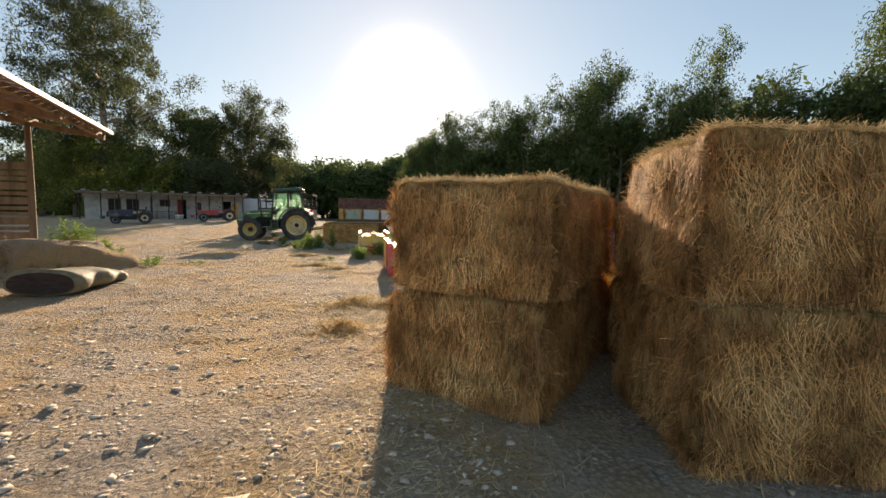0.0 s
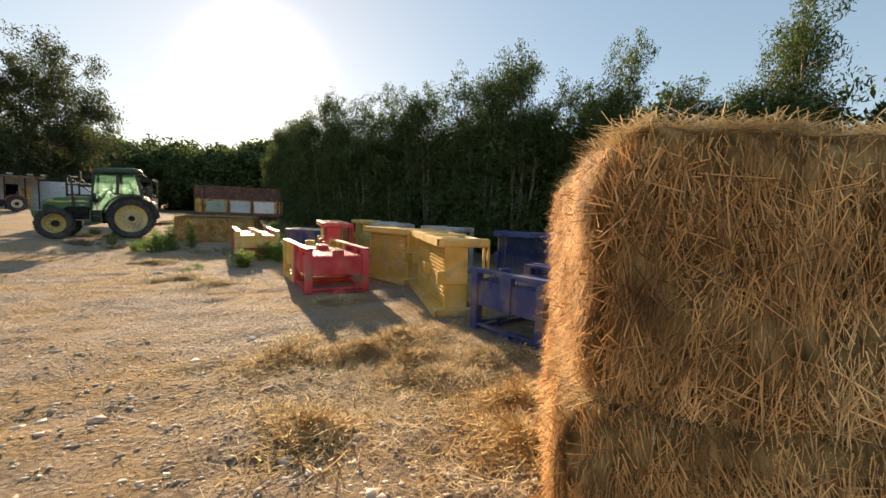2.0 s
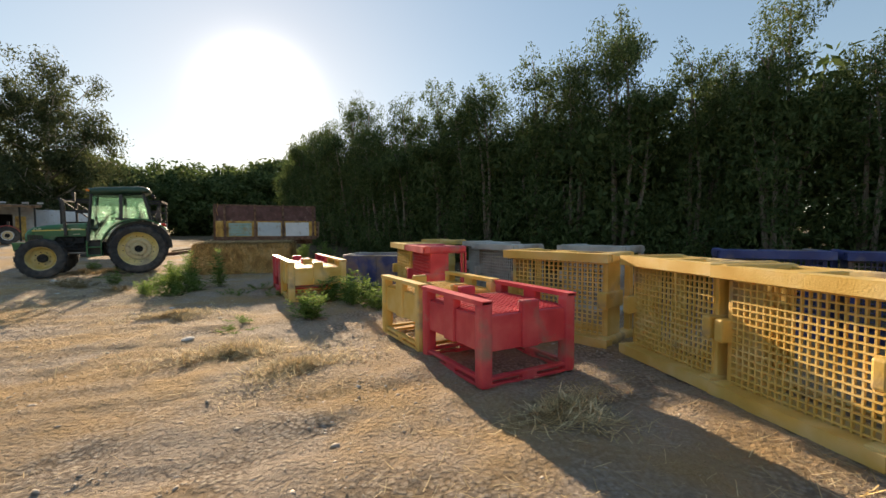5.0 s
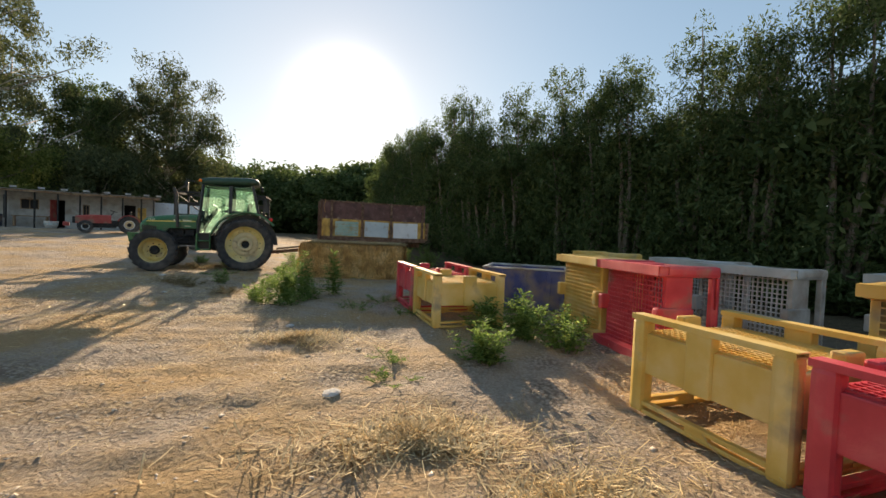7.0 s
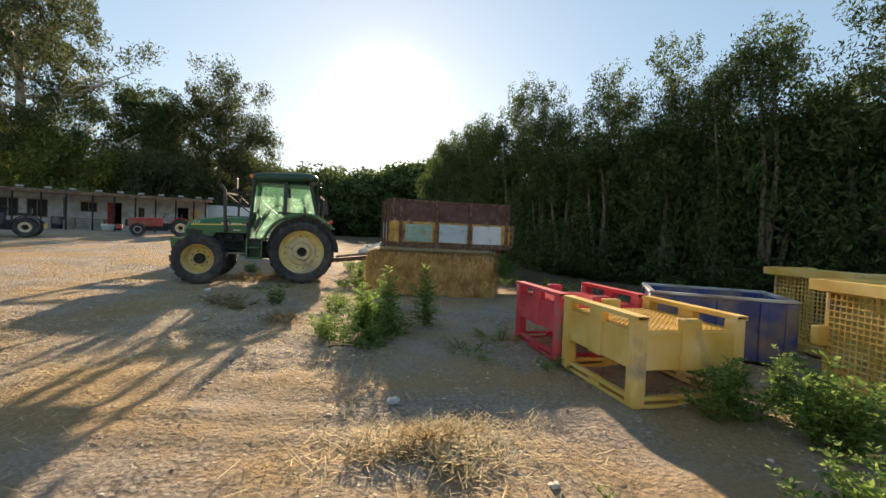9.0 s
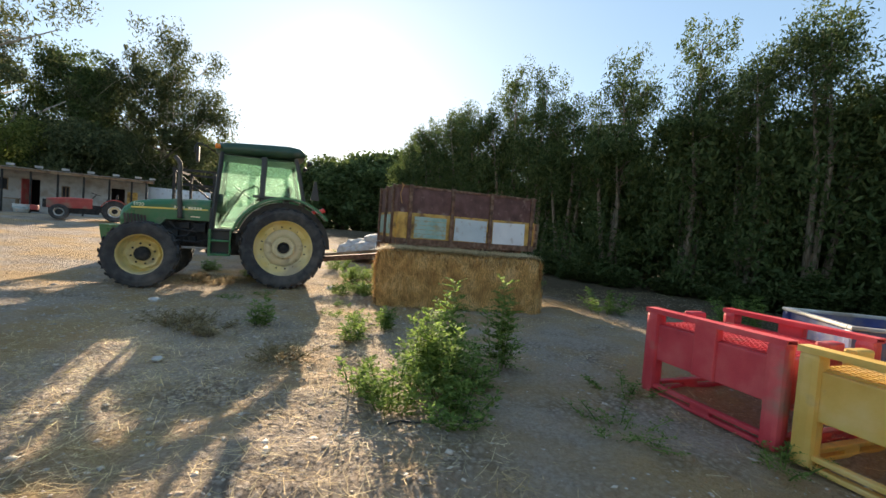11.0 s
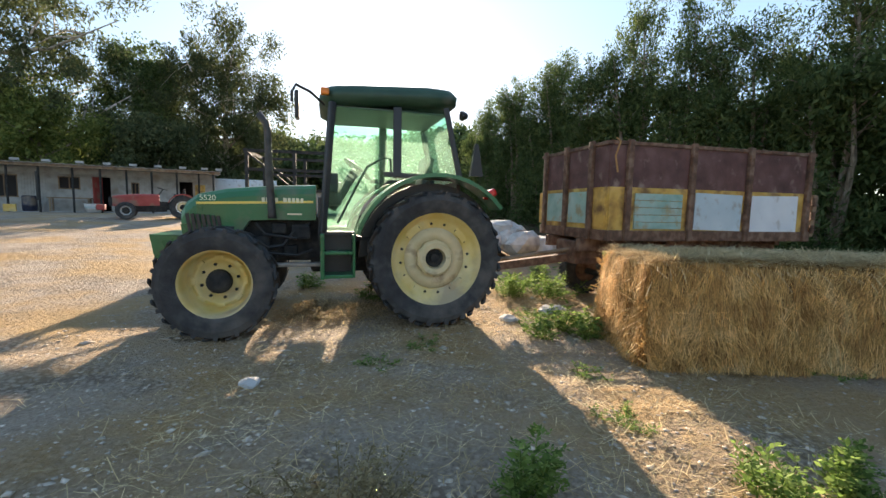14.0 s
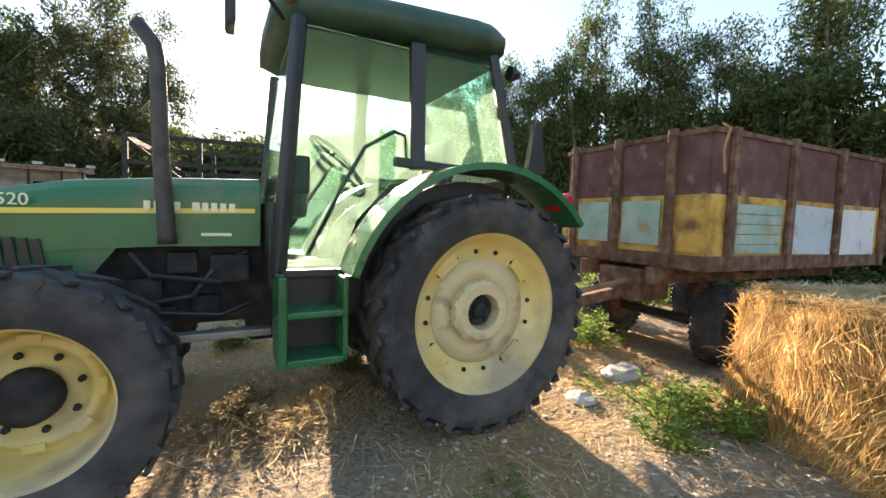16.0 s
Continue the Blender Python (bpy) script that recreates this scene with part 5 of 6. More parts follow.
    t = thing("work_bench", spot(6.55, 0.6), "long dark wooden bench under the shed canopy", "bench")
    part("top", boxed(1.8, 0.55, 0.06, 0, 0, 0.72), M_WOOD, t)
    for x in (-0.8, 0.8):
        for y in (-0.22, 0.22):
            part("leg", boxed(0.07, 0.07, 0.69, x, y, 0.345), M_WOOD, t)
    u = thing("wash_tub", spot(7.75, -0.6), "white and blue plastic tub on the yard", "tub")
    bm = bmesh.new()
    revolve(bm, [(0.0, 0.0), (0.30, 0.0), (0.38, 0.42), (0.40, 0.44), (0.35, 0.42), (0.28, 0.04), (0.0, 0.04)], 24)
    part("body", bm, M_WHITE, u, smooth=True).rotation_euler = (radians(90), 0, 0)
    part("band", revolve(bmesh.new(), [(0.352, 0.2), (0.372, 0.3), (0.378, 0.3), (0.358, 0.2), (0.352, 0.2)], 24), M_PALEBLUE, u, "blue band").rotation_euler = (radians(90), 0, 0)
    k = thing("crate", spot(4.6, -0.9, 12), "small yellow plastic crate on the yard", "crate")
    for s in (-1, 1):
        part("side", boxed(0.44, 0.03, 0.36, 0, s * 0.15, 0.18, bevel=0.008), PLASTIC["yellow"], k)
        part("side", boxed(0.03, 0.27, 0.36, s * 0.205, 0, 0.18, bevel=0.008), PLASTIC["yellow"], k)


shed()


def white_wall():
    ob = thing("storage_container", over(-21.6, 49.5, 20), "white windowless storage container beyond the shed", "container")
    part("shell", boxed(4.6, 2.2, 2.35, 0, 0, 1.2, bevel=0.03), M_WHITE, ob)
    for k in range(16):
        part("rib", boxed(0.06, 0.03, 2.1, -2.1 + 0.28 * k, -1.115, 1.2, bevel=0.006), M_WHITE, ob)


white_wall()


# ---- old small tractors by the shed ----
def old_tractor(m, paint, label, ln=3.0, rear=0.48, front=0.31):
    ob = thing("small_tractor", m, label, "tractor")
    for s in (1, -1):
        farm_wheel(ob, 0, s * 0.55, rear, rear, 0.30, rear * 0.55, s, 18, rim_mat=M_WHITE)
        farm_wheel(ob, ln * 0.62, s * 0.52, front, front, 0.18, front * 0.55, s, 12, front=True, rim_mat=M_WHITE)
        part("mudguard", prism(bmesh.new(), [((rear + 0.07) * math.cos(radians(a)), rear + (rear + 0.07) * math.sin(radians(a))) for a in range(20, 161, 14)] + [((rear + 0.03) * math.cos(radians(a)), rear + (rear + 0.03) * math.sin(radians(a))) for a in range(160, 19, -14)], s * 0.42, s * 0.72), paint, ob)
    bm = loft(bmesh.new(), [hood_ring(ln * 0.26, 0.24, 0.55, 1.02, 0.05), hood_ring(ln * 0.55, 0.25, 0.52, 1.0, 0.05), hood_ring(ln * 0.76, 0.22, 0.5, 0.92, 0.06)])
    part("hood", bm, paint, ob)
    part("nose", boxed(0.12, 0.42, 0.36, ln * 0.78, 0, 0.68, bevel=0.03), M_DARK, ob)
    part("gearbox", boxed(ln * 0.5, 0.3, 0.34, ln * 0.12, 0, 0.55, bevel=0.04), M_DARK, ob)
    part("rear_axle", tube(bmesh.new(), [(0, -0.5, rear), (0, 0.5, rear)], 0.08, 10), M_DARK, ob)
    part("front_axle", tube(bmesh.new(), [(ln * 0.62, -0.5, front), (ln * 0.62, 0.5, front)], 0.05, 10), M_DARK, ob)
    part("engine", boxed(ln * 0.56, 0.36, 0.34, ln * 0.46, 0, 0.46, bevel=0.03), M_DARK, ob, "grimy engine block")
    part("seat", boxed(0.38, 0.42, 0.12, 0.12, 0, 0.98, bevel=0.04), M_BLACK, ob)
    part("seat_back", boxed(0.08, 0.40, 0.26, -0.08, 0, 1.14, bevel=0.03), M_BLACK, ob)
    part("steering_column", beam(bmesh.new(), (ln * 0.27, 0, 0.98), (ln * 0.22, 0, 1.22), 0.04, 0.04), M_BLACK, ob)
    bm = bmesh.new()
    revolve(bm, [(0.18 + 0.014 * math.cos(2 * math.pi * k / 8), 0.014 * math.sin(2 * math.pi * k / 8)) for k in range(9)], 20)
    part("steering_wheel", bm, M_BLACK, ob).matrix_local = pose(ln * 0.22, 0, 1.24, 75, 0, 90)
    part("front_bumper", boxed(0.25, 0.7, 0.22, ln * 0.88, 0, 0.45, bevel=0.03), paint, ob)
    return ob


old_tractor(over(-18.5, 36.2, 210.7), M_OLDRED, "faded red small tractor parked before the shed", 3.1, 0.49, 0.34)
old_tractor(over(-22.2, 31.2, 213.0), M_OLDBLUE, "dark blue compact tractor parked before the shed", 2.8, 0.42, 0.27)


# ---- rack wagon behind the tractor ----
def rack_wagon():
    ob = thing("rack_wagon", over(-11.0, 29.8, 8) @ Matrix.Diagonal((1, 1, 0.85, 1)), "grey high-sided rack wagon beyond the tractor", "wagon")
    ln, wd = 3.6, 1.9
    part("bed", boxed(ln, wd, 0.14, 0, 0, 0.95), M_DARK, ob)
    for s in (-1, 1):
        for x in (-1.75, -0.6, 0.6, 1.75):
            part("post", boxed(0.08, 0.08, 2.0, x, s * wd / 2, 1.95), M_DARK, ob)
        for z in (1.75, 2.35, 2.9):
            part("rail", boxed(ln, 0.05, 0.09, 0, s * wd / 2, z), M_DARK, ob)
        part("side_sheet", boxed(ln, 0.03, 0.68, 0, s * (wd / 2 - 0.05), 1.40), M_SHEET, ob)
        for x in (-1.2, 1.2):
            part("brace", beam(bmesh.new(), (x - 0.55, s * wd / 2, 2.85), (x + 0.55, s * wd / 2, 1.8), 0.06, 0.05), M_DARK, ob)
    for x in (-1.8, 1.8):
        part("end_frame", boxed(0.06, wd, 0.10, x, 0, 2.9), M_DARK, ob)
    for x in (-1.1, 1.1):
        for s in (-1, 1):
            farm_wheel(ob, x, s * 0.75, 0.45, 0.45, 0.24, 0.24, s, 16, front=True, rim_mat=M_DARK)
    for x in (-1.1, 1.1):
        part("axle", tube(bmesh.new(), [(x, -0.7, 0.45), (x, 0.7, 0.45)], 0.06, 8), M_DARK, ob)
        part("spring_block", boxed(0.2, 1.0, 0.5, x, 0, 0.68), M_DARK, ob)


rack_wagon()


# ---- open shelter with slatted wall ----
def shelter():
    m = pose(-9.4, 12.0, float(rise(-9.4, 12.0)), 0, 0, -66)
    # x runs along the eave towards the start of the walk, -y away from the yard
    ob = thing("open_shelter", m, "timber shelter with a brown tin roof and slatted end", "shelter")
    tilt = Matrix.Rotation(radians(-8.7), 4, "X")
    bm = bmesh.new()
    for k in range(60):
        box(bm, 0.155, 6.0, 0.018, 0.08 + 0.155 * k, -2.95, 4.02 + 0.135 + (0.022 if k % 2 else 0), tilt)
    part("roof", bm, M_TIN, ob, "ribbed copper-brown tin roof")
    for y, z in ((-0.25, 3.60), (-1.6, 3.80), (-3.0, 4.02), (-4.4, 4.23)):
        part("purlin", boxed(9.2, 0.09, 0.14, 4.6, y, z), M_WOOD, ob)
    part("gutter", boxed(9.3, 0.07, 0.10, 4.65, 0.02, 3.66, bevel=0.015), M_TIN, ob)
    for x in (0.2, 3.0, 6.0, 9.0):
        part("rafter", beam(bmesh.new(), (x, -0.1, 3.51), (x, -5.6, 4.34), 0.10, 0.14), M_WOOD, ob)
        for y in (-1.72, -5.4):
            part("post", tube(bmesh.new(), [(x + 0.05, y, -0.1), (x, y, 2.0), (x, y, 3.75 - 0.152 * (y + 1.72))], [0.085, 0.075, 0.065], 10), M_WOOD, ob)
    for k in range(19):
        part("slat", boxed(0.035, 3.2, 0.095, 0.2, -3.36, 0.35 + 0.13 * k, Matrix.Rotation(radians((k * 37 % 7 - 3) * 0.35), 4, "X")), M_WOOD, ob)


shelter()


# ---- rolled tarpaulin ----
def tarp_roll():
    ob = thing("tarpaulin_roll", over(-7.2, 8.0, 14, 0.0), "flattened roll of olive tarpaulin with a dark open end", "tarpaulin")
    bm = bmesh.new()
    rings = []
    rng = np.random.default_rng(4)
    for j in range(11):
        y = -0.80 + 1.5 * j / 10
        w = 0.56 + 0.05 * math.sin(j * 1.3)
        h = 0.225 * (1.0 - 0.35 * (j / 10) ** 2)
        ring = []
        for k in range(28):
            a = 2 * math.pi * k / 28
            x = w * math.copysign(abs(math.cos(a)) ** 0.7, math.cos(a))
            z = h + h * math.copysign(abs(math.sin(a)) ** 0.8, math.sin(a))
            ring.append((x + 0.1 * j / 10, y + rng.normal() * 0.008, max(0, z + 0.015 * math.sin(3 * x + 5 * y) + rng.normal() * 0.006)))
        rings.append(ring)
    bm = loft(bm, rings)
    bmesh.ops.subdivide_edges(bm, edges=bm.edges, cuts=1, use_grid_fill=True, smooth=0.4)
    part("cover", bm, M_TARP, ob, smooth=True)
    part("open_end", loft(bmesh.new(), [[(x * 0.88, -0.818 - d, 0.03 + z * 0.82) for x, _, z in rings[0]] for d in (0.0, 0.012)]), M_TARP_END, ob, "dark end of the roll")
    bm = bmesh.new()
    prism(bm, [(0.35, 0.004), (0.95, 0.004), (0.92, 0.018), (0.45, 0.05)], 0.3, 0.95)
    part("loose_flap", bm, M_TARP, ob)


tarp_roll()


# ---- open blue bin, and bits ----
def open_bin():
    ob = thing("open_bin", over(-0.95, 17.30, -24), "open blue plastic bin with a pale worn rim", "bin")
    w, d, h = 1.5, 1.1, 0.74
    for s in (-1, 1):
        part("side_wall", boxed(w, 0.035, h, 0, s * d / 2, h / 2 + 0.03, bevel=0.008), PLASTIC["blue"], ob)
        part("end_wall", boxed(0.035, d, h, s * w / 2, 0, h / 2 + 0.03, bevel=0.008), PLASTIC["blue"], ob)
        part("rim", boxed(w + 0.10, 0.07, 0.035, 0, s * (d / 2 + 0.01), h + 0.04, bevel=0.01), PLASTIC["grey"], ob, "pale worn rim")
        part("rim", boxed(0.07, d - 0.05, 0.035, s * (w / 2 + 0.015), 0, h + 0.04, bevel=0.01), PLASTIC["grey"], ob, "pale worn rim")
        for x in (-0.45, 0.0, 0.45):
            part("rib", boxed(0.08, 0.04, h - 0.04, x, s * (d / 2 + 0.03), h / 2 + 0.02, bevel=0.01), PLASTIC["blue"], ob)
        for t in (-1, 1):
            part("corner", boxed(0.13, 0.13, h, s * (w / 2 - 0.02), t * (d / 2 - 0.02), h / 2 + 0.02, bevel=0.03), PLASTIC["blue"], ob)
    part("base", boxed(w, d, 0.06, 0, 0, 0.05), PLASTIC["blue"], ob)


open_bin()


def lump(rng, r, flat=0.7, seed=0.0, cuts=2):
    bm = bmesh.new()
    bmesh.ops.create_icosphere(bm, subdivisions=cuts, radius=r)
    for v in bm.verts:
        d = noise.noise(v.co / r * 1.2 + Vector((seed, seed * 0.7, 0)))
        v.co = v.co * (1 + 0.38 * d)
        v.co.z *= flat
    return bm


def rubble():
    rng = np.random.default_rng(8)
    for i in range(26):
        a, r = rng.uniform(0, 6.28), rng.uniform(0, 1.25)
        s = rng.uniform(0.22, 0.5)
        x, y = -6.0 + r * math.cos(a) * 1.1, 28.6 + r * math.sin(a)
        ob = new("rubble_lump", None)
        ob = tagged(ob, "grey broken concrete lump in a rubble heap", "rubble", "rubble heap")
        ob.matrix_world = over(x, y, rng.uniform(0, 360), max(0.1, 0.75 - 0.5 * r))
        part("stone", lump(rng, s, 0.75, i * 3.1, 2), M_RUBBLE, ob)
    for i, (x, y, s) in enumerate(((-4.25, 12.78, 0.075), (-9.43, 20.95, 0.08), (-8.08, 18.2, 0.05), (-6.35, 23.3, 0.17), (-6.15, 23.45, 0.12), (-7.0, 22.9, 0.12), (-1.9, 7.6, 0.05), (-5.1, 15.3, 0.06))):
        ob = tagged(new("rock", None), "pale flat rock lying on the yard", "rock", "rocks on the yard")
        ob.matrix_world = over(x, y, 60 * i, s * 0.15)
        part("stone", lump(rng, s, 0.42, i * 5.3 + 50, 2), M_RUBBLE, ob)


rubble()


# ---- weeds ----
def weed(x, y, h, r, seed, label="leafy green weed growing out of the yard", mat=None, dense=1.0, leaf=0.030):
    """Upright stalks with feathery fronds, each frond set with slim leaflets."""
    rng = np.random.default_rng(seed)
    mat = mat or M_LEAF_WEED
    ob = thing("weed", over(x, y), label, "weed", "weeds in the yard")
    n = max(7, int(12 * dense * (r / 0.35)))
    bm = bmesh.new()
    mids, ways, sizes = [], [], []
    for i in range(n):
        a, q = rng.uniform(0, 6.28), r * rng.uniform(0, 1) ** 0.7
        hh = h * rng.uniform(0.5, 1.0) * (1 - 0.4 * (q / r))
        p0 = np.array((0.45 * q * math.cos(a), 0.45 * q * math.sin(a), -0.03))
        p2 = np.array((q * math.cos(a), q * math.sin(a), hh))
        p1 = (p0 + p2) / 2 + np.array((0, 0, 0.08 * hh))
        tube(bm, [p0, p1, p2], [0.006, 0.0045, 0.002], 5)
        fronds = max(6, int(9 + 22 * hh))
        for k in range(fronds):
            u = 0.12 + 0.88 * (k + rng.uniform(0, 0.9)) / fronds
            base = p0 + (p1 - p0) * u * 2 if u < 0.5 else p1 + (p2 - p1) * (u * 2 - 1)
            az, el = k * 2.4 + rng.uniform(-0.5, 0.5), rng.uniform(0.05, 0.75) + 0.5 * max(0.0, u - 0.75) * 4 * 0.5
            way = np.array((math.cos(az) * math.cos(el), math.sin(az) * math.cos(el), math.sin(el)))
            ln = (0.09 + 0.22 * hh) * (1.15 - 0.65 * u) * rng.uniform(0.7, 1.25)
            m = max(6, int(ln / 0.012))
            w = (np.arange(m) + 0.6) / m
            side = unit(np.cross(way, [[0.0, 0.0, 1.0]]))[0]
            sg = np.where(np.arange(m) % 2, 1.0, -1.0)[:, None]
            d = way * 0.75 + side * sg * 0.85 + rng.normal(size=(m, 3)) * 0.22
            sz = leaf * (1.25 - 0.7 * w) * rng.uniform(0.7, 1.3, m)
            c = base + way * ln * w[:, None] - np.array((0, 0, 0.25 * ln)) * (w ** 2)[:, None]
            mids.append(c + unit(d) * sz[:, None] * 0.5)
            ways.append(unit(d))
            sizes.append(sz)
    tagged(part("stem", bm, mat, ob), kind="stuff")
    c, d, sz = np.concatenate(mids), np.concatenate(ways), np.concatenate(sizes)[:, None]
    c[:, 2] = np.maximum(c[:, 2], 0.012)
    b = unit(np.cross(d, [[0.0, 0.0, 1.0]] + rng.normal(size=(len(c), 3)) * 0.5))
    v = np.stack([c - d * sz / 2, c + b * sz * 0.24, c + d * sz / 2, c - b * sz * 0.24], 1).reshape(-1, 3)
    o = new("foliage", array_mesh("foliage", v, np.arange(len(v)).reshape(-1, 4), mat))
    o.parent = ob
    tagged(o, kind="stuff")


def weeds():
    rows = [(-5.38, 18.0, 1.08, 0.26, 1.5), (-4.85, 18.1, 0.98, 0.18, 1.0), (-5.7, 17.6, 0.68, 0.34, 1.5), (-5.95, 17.15, 0.5, 0.34, 1.4), (-5.5, 16.95, 0.42, 0.4, 1.3), (-5.25, 17.5, 0.55, 0.32, 1.3), (-6.2, 17.5, 0.4, 0.22, 1),
            (-6.38, 19.0, 0.36, 0.2, 1), (-6.34, 19.6, 0.36, 0.2, 1), (-5.95, 19.6, 0.42, 0.12, 0.8), (-7.56, 19.65, 0.42, 0.22, 1.2), (-6.4, 22.55, 0.34, 0.45, 1.5), (-6.65, 23.0, 0.25, 0.4, 1.2),
            (-4.4, 21.2, 0.26, 0.4, 1.2), (-3.6, 21.3, 0.26, 0.4, 1.2), (-6.67, 21.2, 0.16, 0.3, 1), (-6.73, 20.3, 0.16, 0.3, 1), (-8.9, 23.9, 0.36, 0.28, 1.2), (-10.0, 24.7, 0.34, 0.35, 1.2), (-8.5, 21.4, 0.16, 0.3, 1.2), (-8.0, 21.9, 0.14, 0.3, 1),
            (-2.75, 13.6, 0.60, 0.36, 2.2), (-1.95, 14.6, 0.72, 0.45, 1.8), (-1.55, 14.1, 0.5, 0.4, 1.6), (-1.7, 15.2, 0.6, 0.4, 1.4), (-3.7, 13.8, 0.16, 0.34, 1.2), (-3.75, 13.1, 0.13, 0.3, 1), (-4.3, 16.8, 0.3, 0.5, 1.0), (-3.8, 17.5, 0.3, 0.5, 1.0), (-3.45, 16.3, 0.3, 0.3, 1.0),
            (-2.0, 16.1, 0.5, 0.4, 1.2), (-5.9, 25.6, 0.5, 0.5, 1.2), (-7.2, 26.2, 0.6, 0.6, 1.2), (-6.6, 24.9, 0.4, 0.5, 1.2), (4.35, 8.7, 1.1, 0.7, 3.0), (3.75, 8.95, 1.0, 0.6, 2.6), (-1.0, 19.2, 0.5, 0.6, 1), (0.4, 20.5, 0.8, 0.7, 1), (-1.6, 21.6, 0.6, 0.7, 1), (-2.4, 23.9, 0.5, 0.7, 1),
            (-4.9, 25.9, 0.8, 0.6, 1.5), (-3.9, 26.2, 0.9, 0.7, 1.5), (-2.9, 26.4, 0.9, 0.7, 1.5), (-1.9, 26.6, 0.9, 0.7, 1.5), (-5.6, 17.4, 0.95, 0.3, 1.6), (-6.2, 22.25, 0.33, 0.45, 1.5), (-6.75, 22.3, 0.33, 0.35, 1.2), (-6.0, 24.3, 0.5, 0.6, 1.5), (-6.7, 24.4, 0.45, 0.5, 1.3), (-2.3, 15.1, 0.6, 0.42, 1.6), (-1.3, 14.75, 0.5, 0.4, 1.5), (-9.1, 11.2, 0.9, 0.6, 2.0), (-9.8, 11.2, 1.3, 0.7, 2.2), (-10.4, 11.6, 1.5, 0.7, 2.0), (-8.2, 11.6, 0.35, 0.8, 1.0), (-7.2, 12.2, 0.2, 0.7, 0.8), (-10.2, 9.2, 0.6, 0.6, 1.2)]
    for i, (x, y, h, r, d) in enumerate(rows):
        low = h < 0.32
        # weeds beyond x 3 stand in shade; their leaf colour carries painted sunlight
        weed(x, y, h * 0.55 if low else h, r, 100 + i, dense=d * (0.6 if low else 0.65), leaf=0.06 if x > 3 else 0.026 if low else 0.044, mat=M_LEAF_SUNLIT if x > 3 else None, label="tall feathery green weed growing on the yard" if h > 0.55 else "low green weed patch growing on the yard")
    urng = np.random.default_rng(12)
    for i in range(26):
        u = i / 25
        x, y = 7.6 - 7.2 * u + urng.uniform(-0.5, 0.5), 12.5 + 17 * u + urng.uniform(-0.5, 0.5)
        weed(x, y, urng.uniform(0.5, 1.3), urng.uniform(0.5, 0.9), 500 + i, "dark leafy undergrowth at the foot of trees", M_LEAF, 1.0, 0.09)
    for i, (x, y, h, r) in enumerate(((-8.4, 19.5, 0.22, 0.55), (-8.0, 19.2, 0.16, 0.4), (-7.0, 18.3, 0.15, 0.4), (-9.6, 9.9, 0.5, 0.8), (-8.7, 9.6, 0.35, 0.7), (-10.5, 10.0, 0.9, 0.8), (-9.4, 10.6, 1.0, 0.7), (-10.0, 9.5, 0.95, 0.8), (-9.6, 23.0, 0.2, 0.5))):
        weed(x, y, h, r, 300 + i, "dry brown brush lying on the yard", M_DRYWEED, 1.6)


weeds()


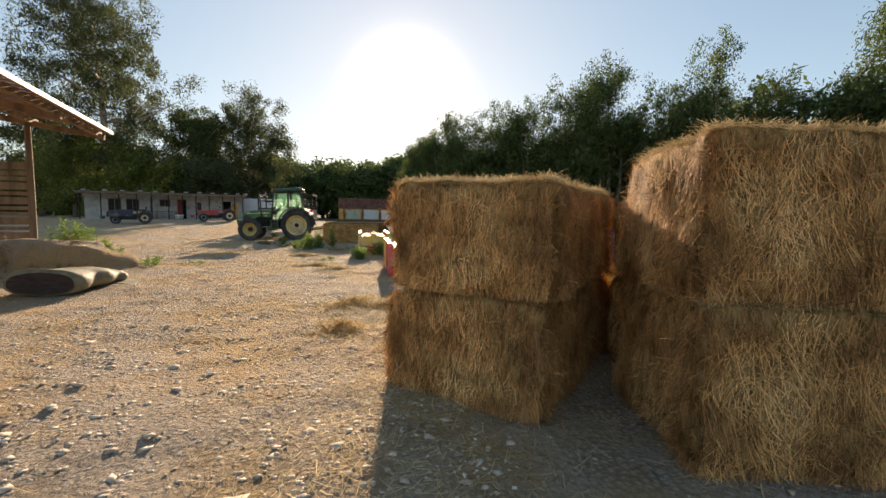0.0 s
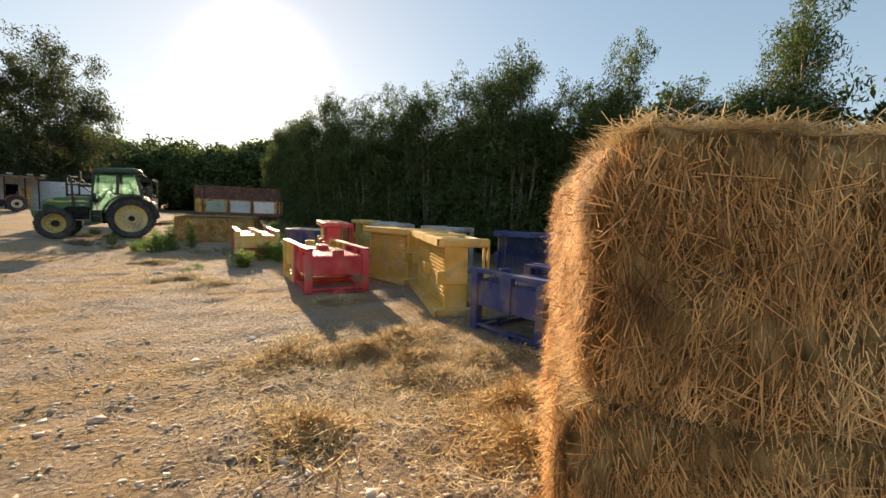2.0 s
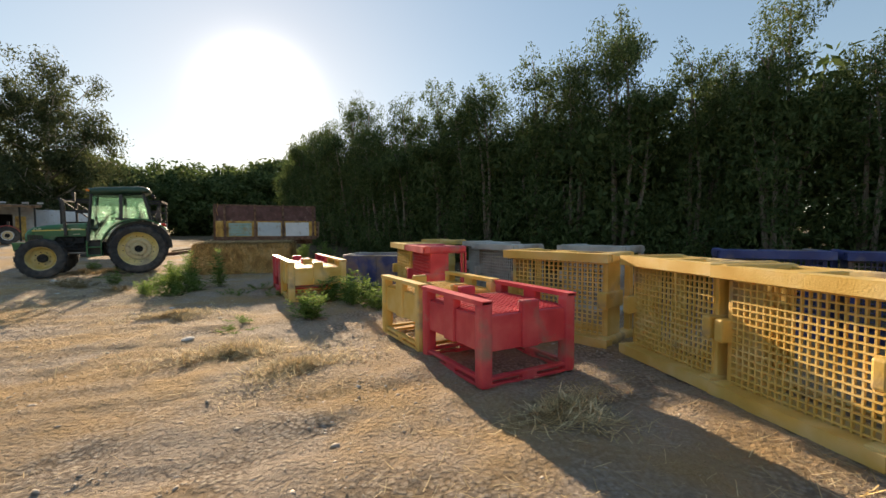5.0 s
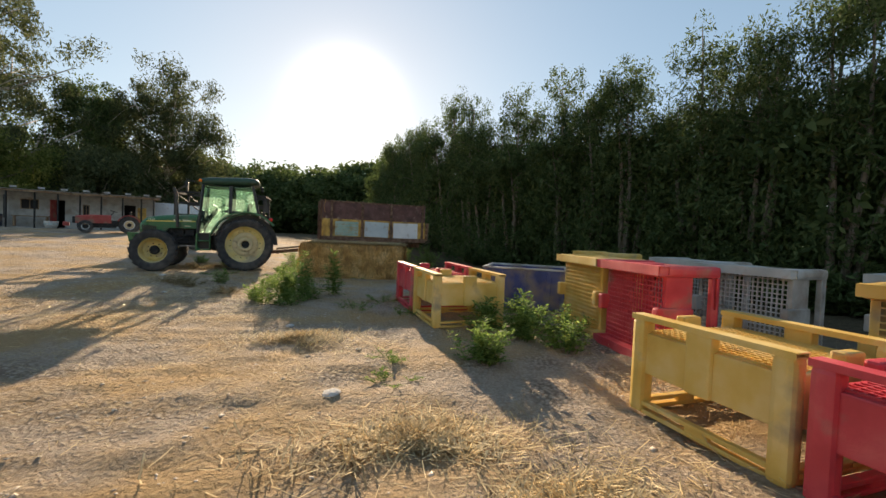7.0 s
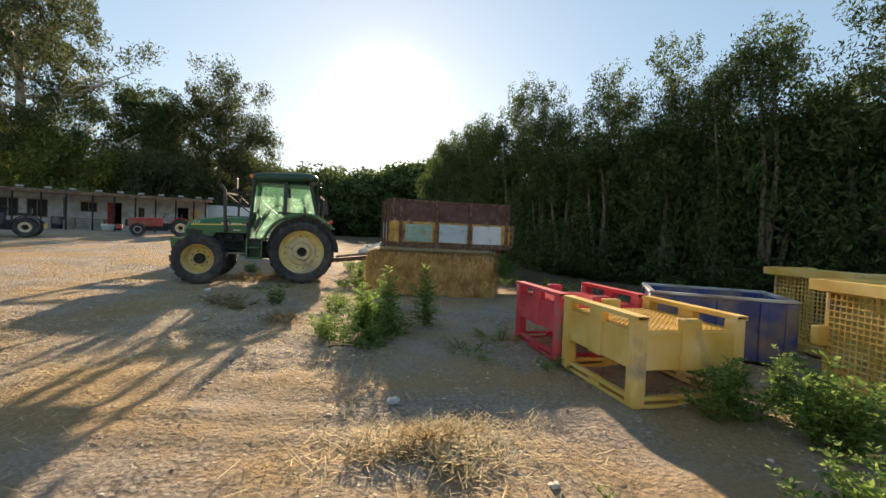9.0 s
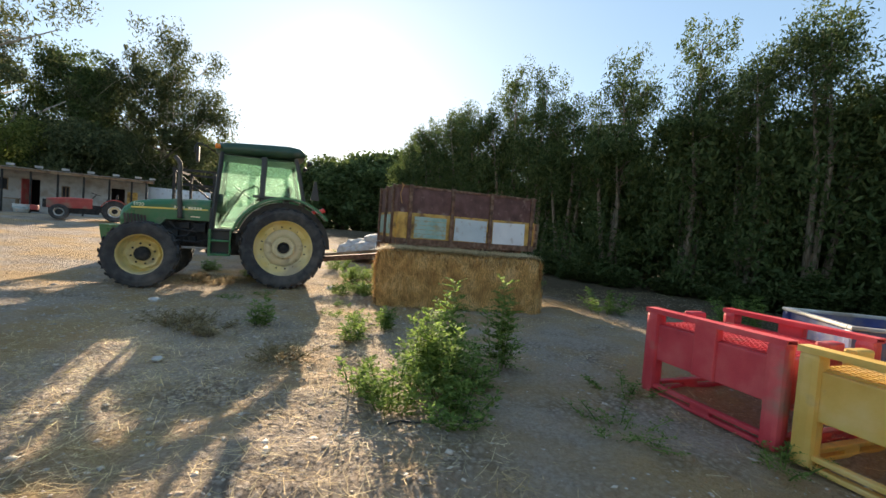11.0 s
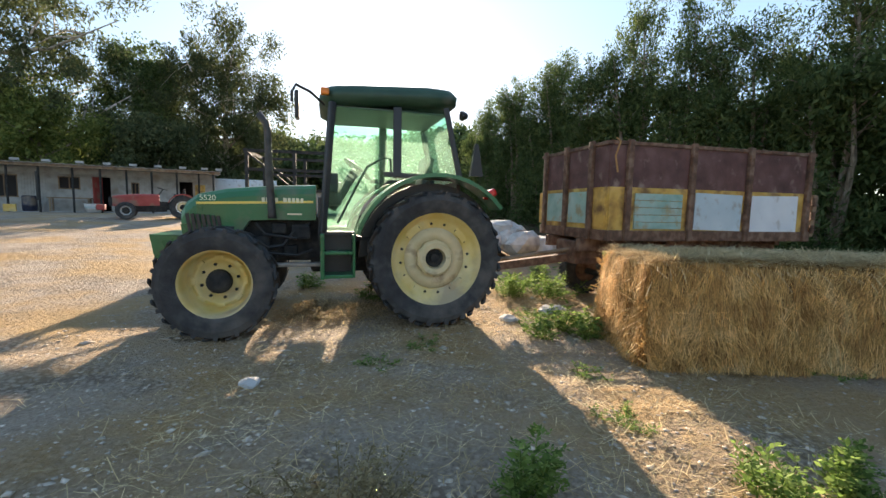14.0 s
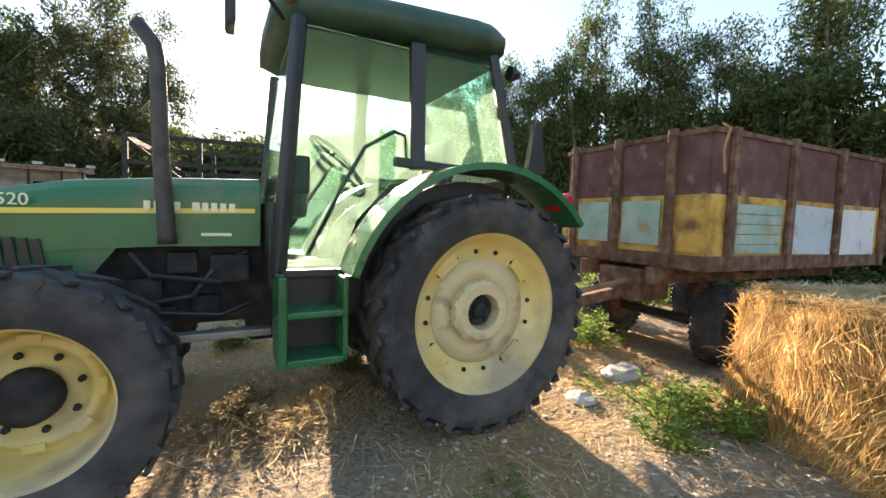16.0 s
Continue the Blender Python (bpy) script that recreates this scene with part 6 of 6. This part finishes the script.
# ---- loose straw and gravel on the yard ----
def scatter():
    rng = np.random.default_rng(9)

    def patchy(x, y, f, seed):
        return np.array([noise.fractal(Vector((float(a) * f + seed, float(b) * f, 0)), 1.0, 2.0, 4) for a, b in zip(x, y)])

    n = 70000
    x = np.concatenate([rng.uniform(-11, 3, n), rng.normal(-0.4, 0.9, 9000), rng.normal(-0.2, 0.6, 5000), rng.uniform(-9.8, -5.2, 14000)])
    y = np.concatenate([rng.uniform(0.8, 25, n), rng.normal(6.6, 0.8, 9000), rng.uniform(1.0, 6.0, 5000), rng.uniform(15.5, 24.5, 14000)])
    keep = np.concatenate([patchy(x[:n], y[:n], 0.55, 7.0) + rng.normal(size=n) * 0.2 > 0.12, np.ones(28000, bool)])
    x, y = x[keep], y[keep]
    k = len(x)
    z = relief(x, y) + rng.uniform(0.004, 0.03, k)
    a = rng.uniform(0, 6.28, k)
    along = np.stack([np.cos(a), np.sin(a), rng.normal(size=k) * 0.12], 1)
    v, f = strips(rng, np.stack([x, y, z], 1), along, np.tile([[0.0, 0.0, 1.0]], (k, 1)), rng.uniform(0.03, 0.20, k), rng.uniform(0.0018, 0.0052, k), rng.uniform(0.0, 0.02, k))
    o = new("loose_straw_litter", array_mesh("loose_straw_litter", v, f, M_LITTER))
    tagged(o, "golden loose straw scattered over the gravel yard", "straw litter", kind="stuff")
    # gravel
    n = 34000
    x = np.concatenate([rng.uniform(-10.5, 2.5, n), rng.uniform(-5.5, 0.5, 9000), rng.uniform(-12, -5.5, 9000)])
    y = np.concatenate([rng.uniform(0.8, 24, n), 0.8 + 7 * rng.uniform(0, 1, 9000) ** 1.4, rng.uniform(16, 25, 9000)])
    r = np.exp(rng.normal(size=len(x)) * 0.5) * 0.0090
    r[n:n + 9000] *= 1.55
    r[n + 9000:] *= 1.2
    keep = np.concatenate([patchy(x[:n], y[:n], 0.4, 31.0) + rng.normal(size=n) * 0.25 > -0.05, np.ones(18000, bool)])
    x, y, r = x[keep], y[keep], r[keep]
    k = len(x)
    base = np.array([[1, 0, 0], [0, 1, 0], [-1, 0, 0], [0, -1, 0], [0, 0, 0.30], [0, 0, -0.5]], float)
    tri = np.array([[0, 1, 4], [1, 2, 4], [2, 3, 4], [3, 0, 4], [1, 0, 5], [2, 1, 5], [3, 2, 5], [0, 3, 5]])
    th = rng.uniform(0, 6.28, k)
    p = base[None] * rng.uniform(0.6, 1.3, (k, 6, 1)) * r[:, None, None] * np.stack([rng.uniform(0.8, 1.6, k), rng.uniform(0.7, 1.2, k), np.ones(k)], 1)[:, None, :]
    c, s = np.cos(th)[:, None], np.sin(th)[:, None]
    q = np.stack([p[..., 0] * c - p[..., 1] * s, p[..., 0] * s + p[..., 1] * c, p[..., 2]], -1)
    q += np.stack([x, y, relief(x, y) + 0.001], 1)[:, None, :]
    f = (np.arange(k)[:, None, None] * 6 + tri[None]).reshape(-1, 3)
    o = new("gravel", array_mesh("gravel", q.reshape(-1, 3), f, M_STONE))
    tagged(o, "pale beige gravel lying loose over the yard", "gravel", kind="stuff")


scatter()


def straw_heaps():
    spots = [(-0.3, 7.1, 0.45, 0.17, 20), (-0.75, 6.85, 0.4, 0.13, -10), (-0.35, 6.5, 0.3, 0.10, 60), (0.25, 5.4, 0.4, 0.10, 30), (-1.3, 5.4, 0.3, 0.07, 0), (0.0, 4.9, 0.45, 0.08, 80), (-1.5, 6.9, 0.4, 0.08, 40), (-2.85, 11.2, 0.35, 0.03, 10),
             (-3.6, 12.0, 0.4, 0.025, 5), (-4.8, 14.6, 0.4, 0.05, 20), (-0.2, 6.0, 0.35, 0.07, 0), (-9.0, 23.2, 0.5, 0.08, 10), (-0.8, 9.4, 0.3, 0.04, 0), (0.5, 6.4, 0.35, 0.08, 0)]
    for i, (x, y, r, h, rz) in enumerate(spots):
        h *= 0.72
        rng = np.random.default_rng(400 + i)
        ob = thing("straw_heap", over(x, y, rz), "low heap of loose golden straw on gravel", "straw heap", "straw heaps")
        n = int(2600 * r / 0.4)
        a, q = rng.uniform(0, 6.28, n), np.abs(rng.normal(size=n)) * 0.62
        lobe = 1 + 0.45 * np.sin(2 * a + i) + 0.3 * np.sin(3 * a + 2 * i)
        p = np.stack([r * 1.5 * q * lobe * np.cos(a), r * q * lobe * np.sin(a), np.maximum(h * (1 - q * q), 0.0) * rng.uniform(0, 1, n) ** 0.5 + rng.uniform(0.0, 0.02, n)], 1)
        th = rng.uniform(0, 6.28, n)
        v, f = strips(rng, p, np.stack([np.cos(th), np.sin(th), rng.normal(size=n) * 0.34], 1), np.tile([[0.0, 0.0, 1.0]], (n, 1)), rng.uniform(0.05, 0.24, n), rng.uniform(0.004, 0.010, n), rng.uniform(0, 0.03, n))
        o = new("loose_straw", array_mesh("loose_straw", v, f, M_STRAW_OLD if i < 7 else M_LITTER))
        o.parent = ob
        tagged(o, kind="stuff")


straw_heaps()


def mound():
    ob = thing("earth_mound", over(-9.9, 10.2, 25), "low mound of dry earth and brush", "mound")
    bm = bmesh.new()
    bmesh.ops.create_icosphere(bm, subdivisions=4, radius=1)
    for v in bm.verts:
        d = noise.noise(v.co * 2.0) + 0.5 * noise.noise(v.co * 5)
        v.co = Vector((v.co.x * 1.9, v.co.y * 1.0, max(-0.05, v.co.z * 0.78))) * (1 + 0.16 * d)
    part("earth", bm, M_GROUND, ob, smooth=True)


mound()


def cable():
    pts = [(-6.0 + 0.1 * k, 16.93 + 0.02 * math.sin(k * 1.7), 0.0) for k in range(8)]
    ob = thing("cable", Matrix(), "thin black cable lying on the gravel", "cable")
    part("cord", tube(bmesh.new(), [(x, y, float(relief(x, y)) + 0.008) for x, y, _ in pts], 0.008, 6), M_BLACK, ob)


cable()
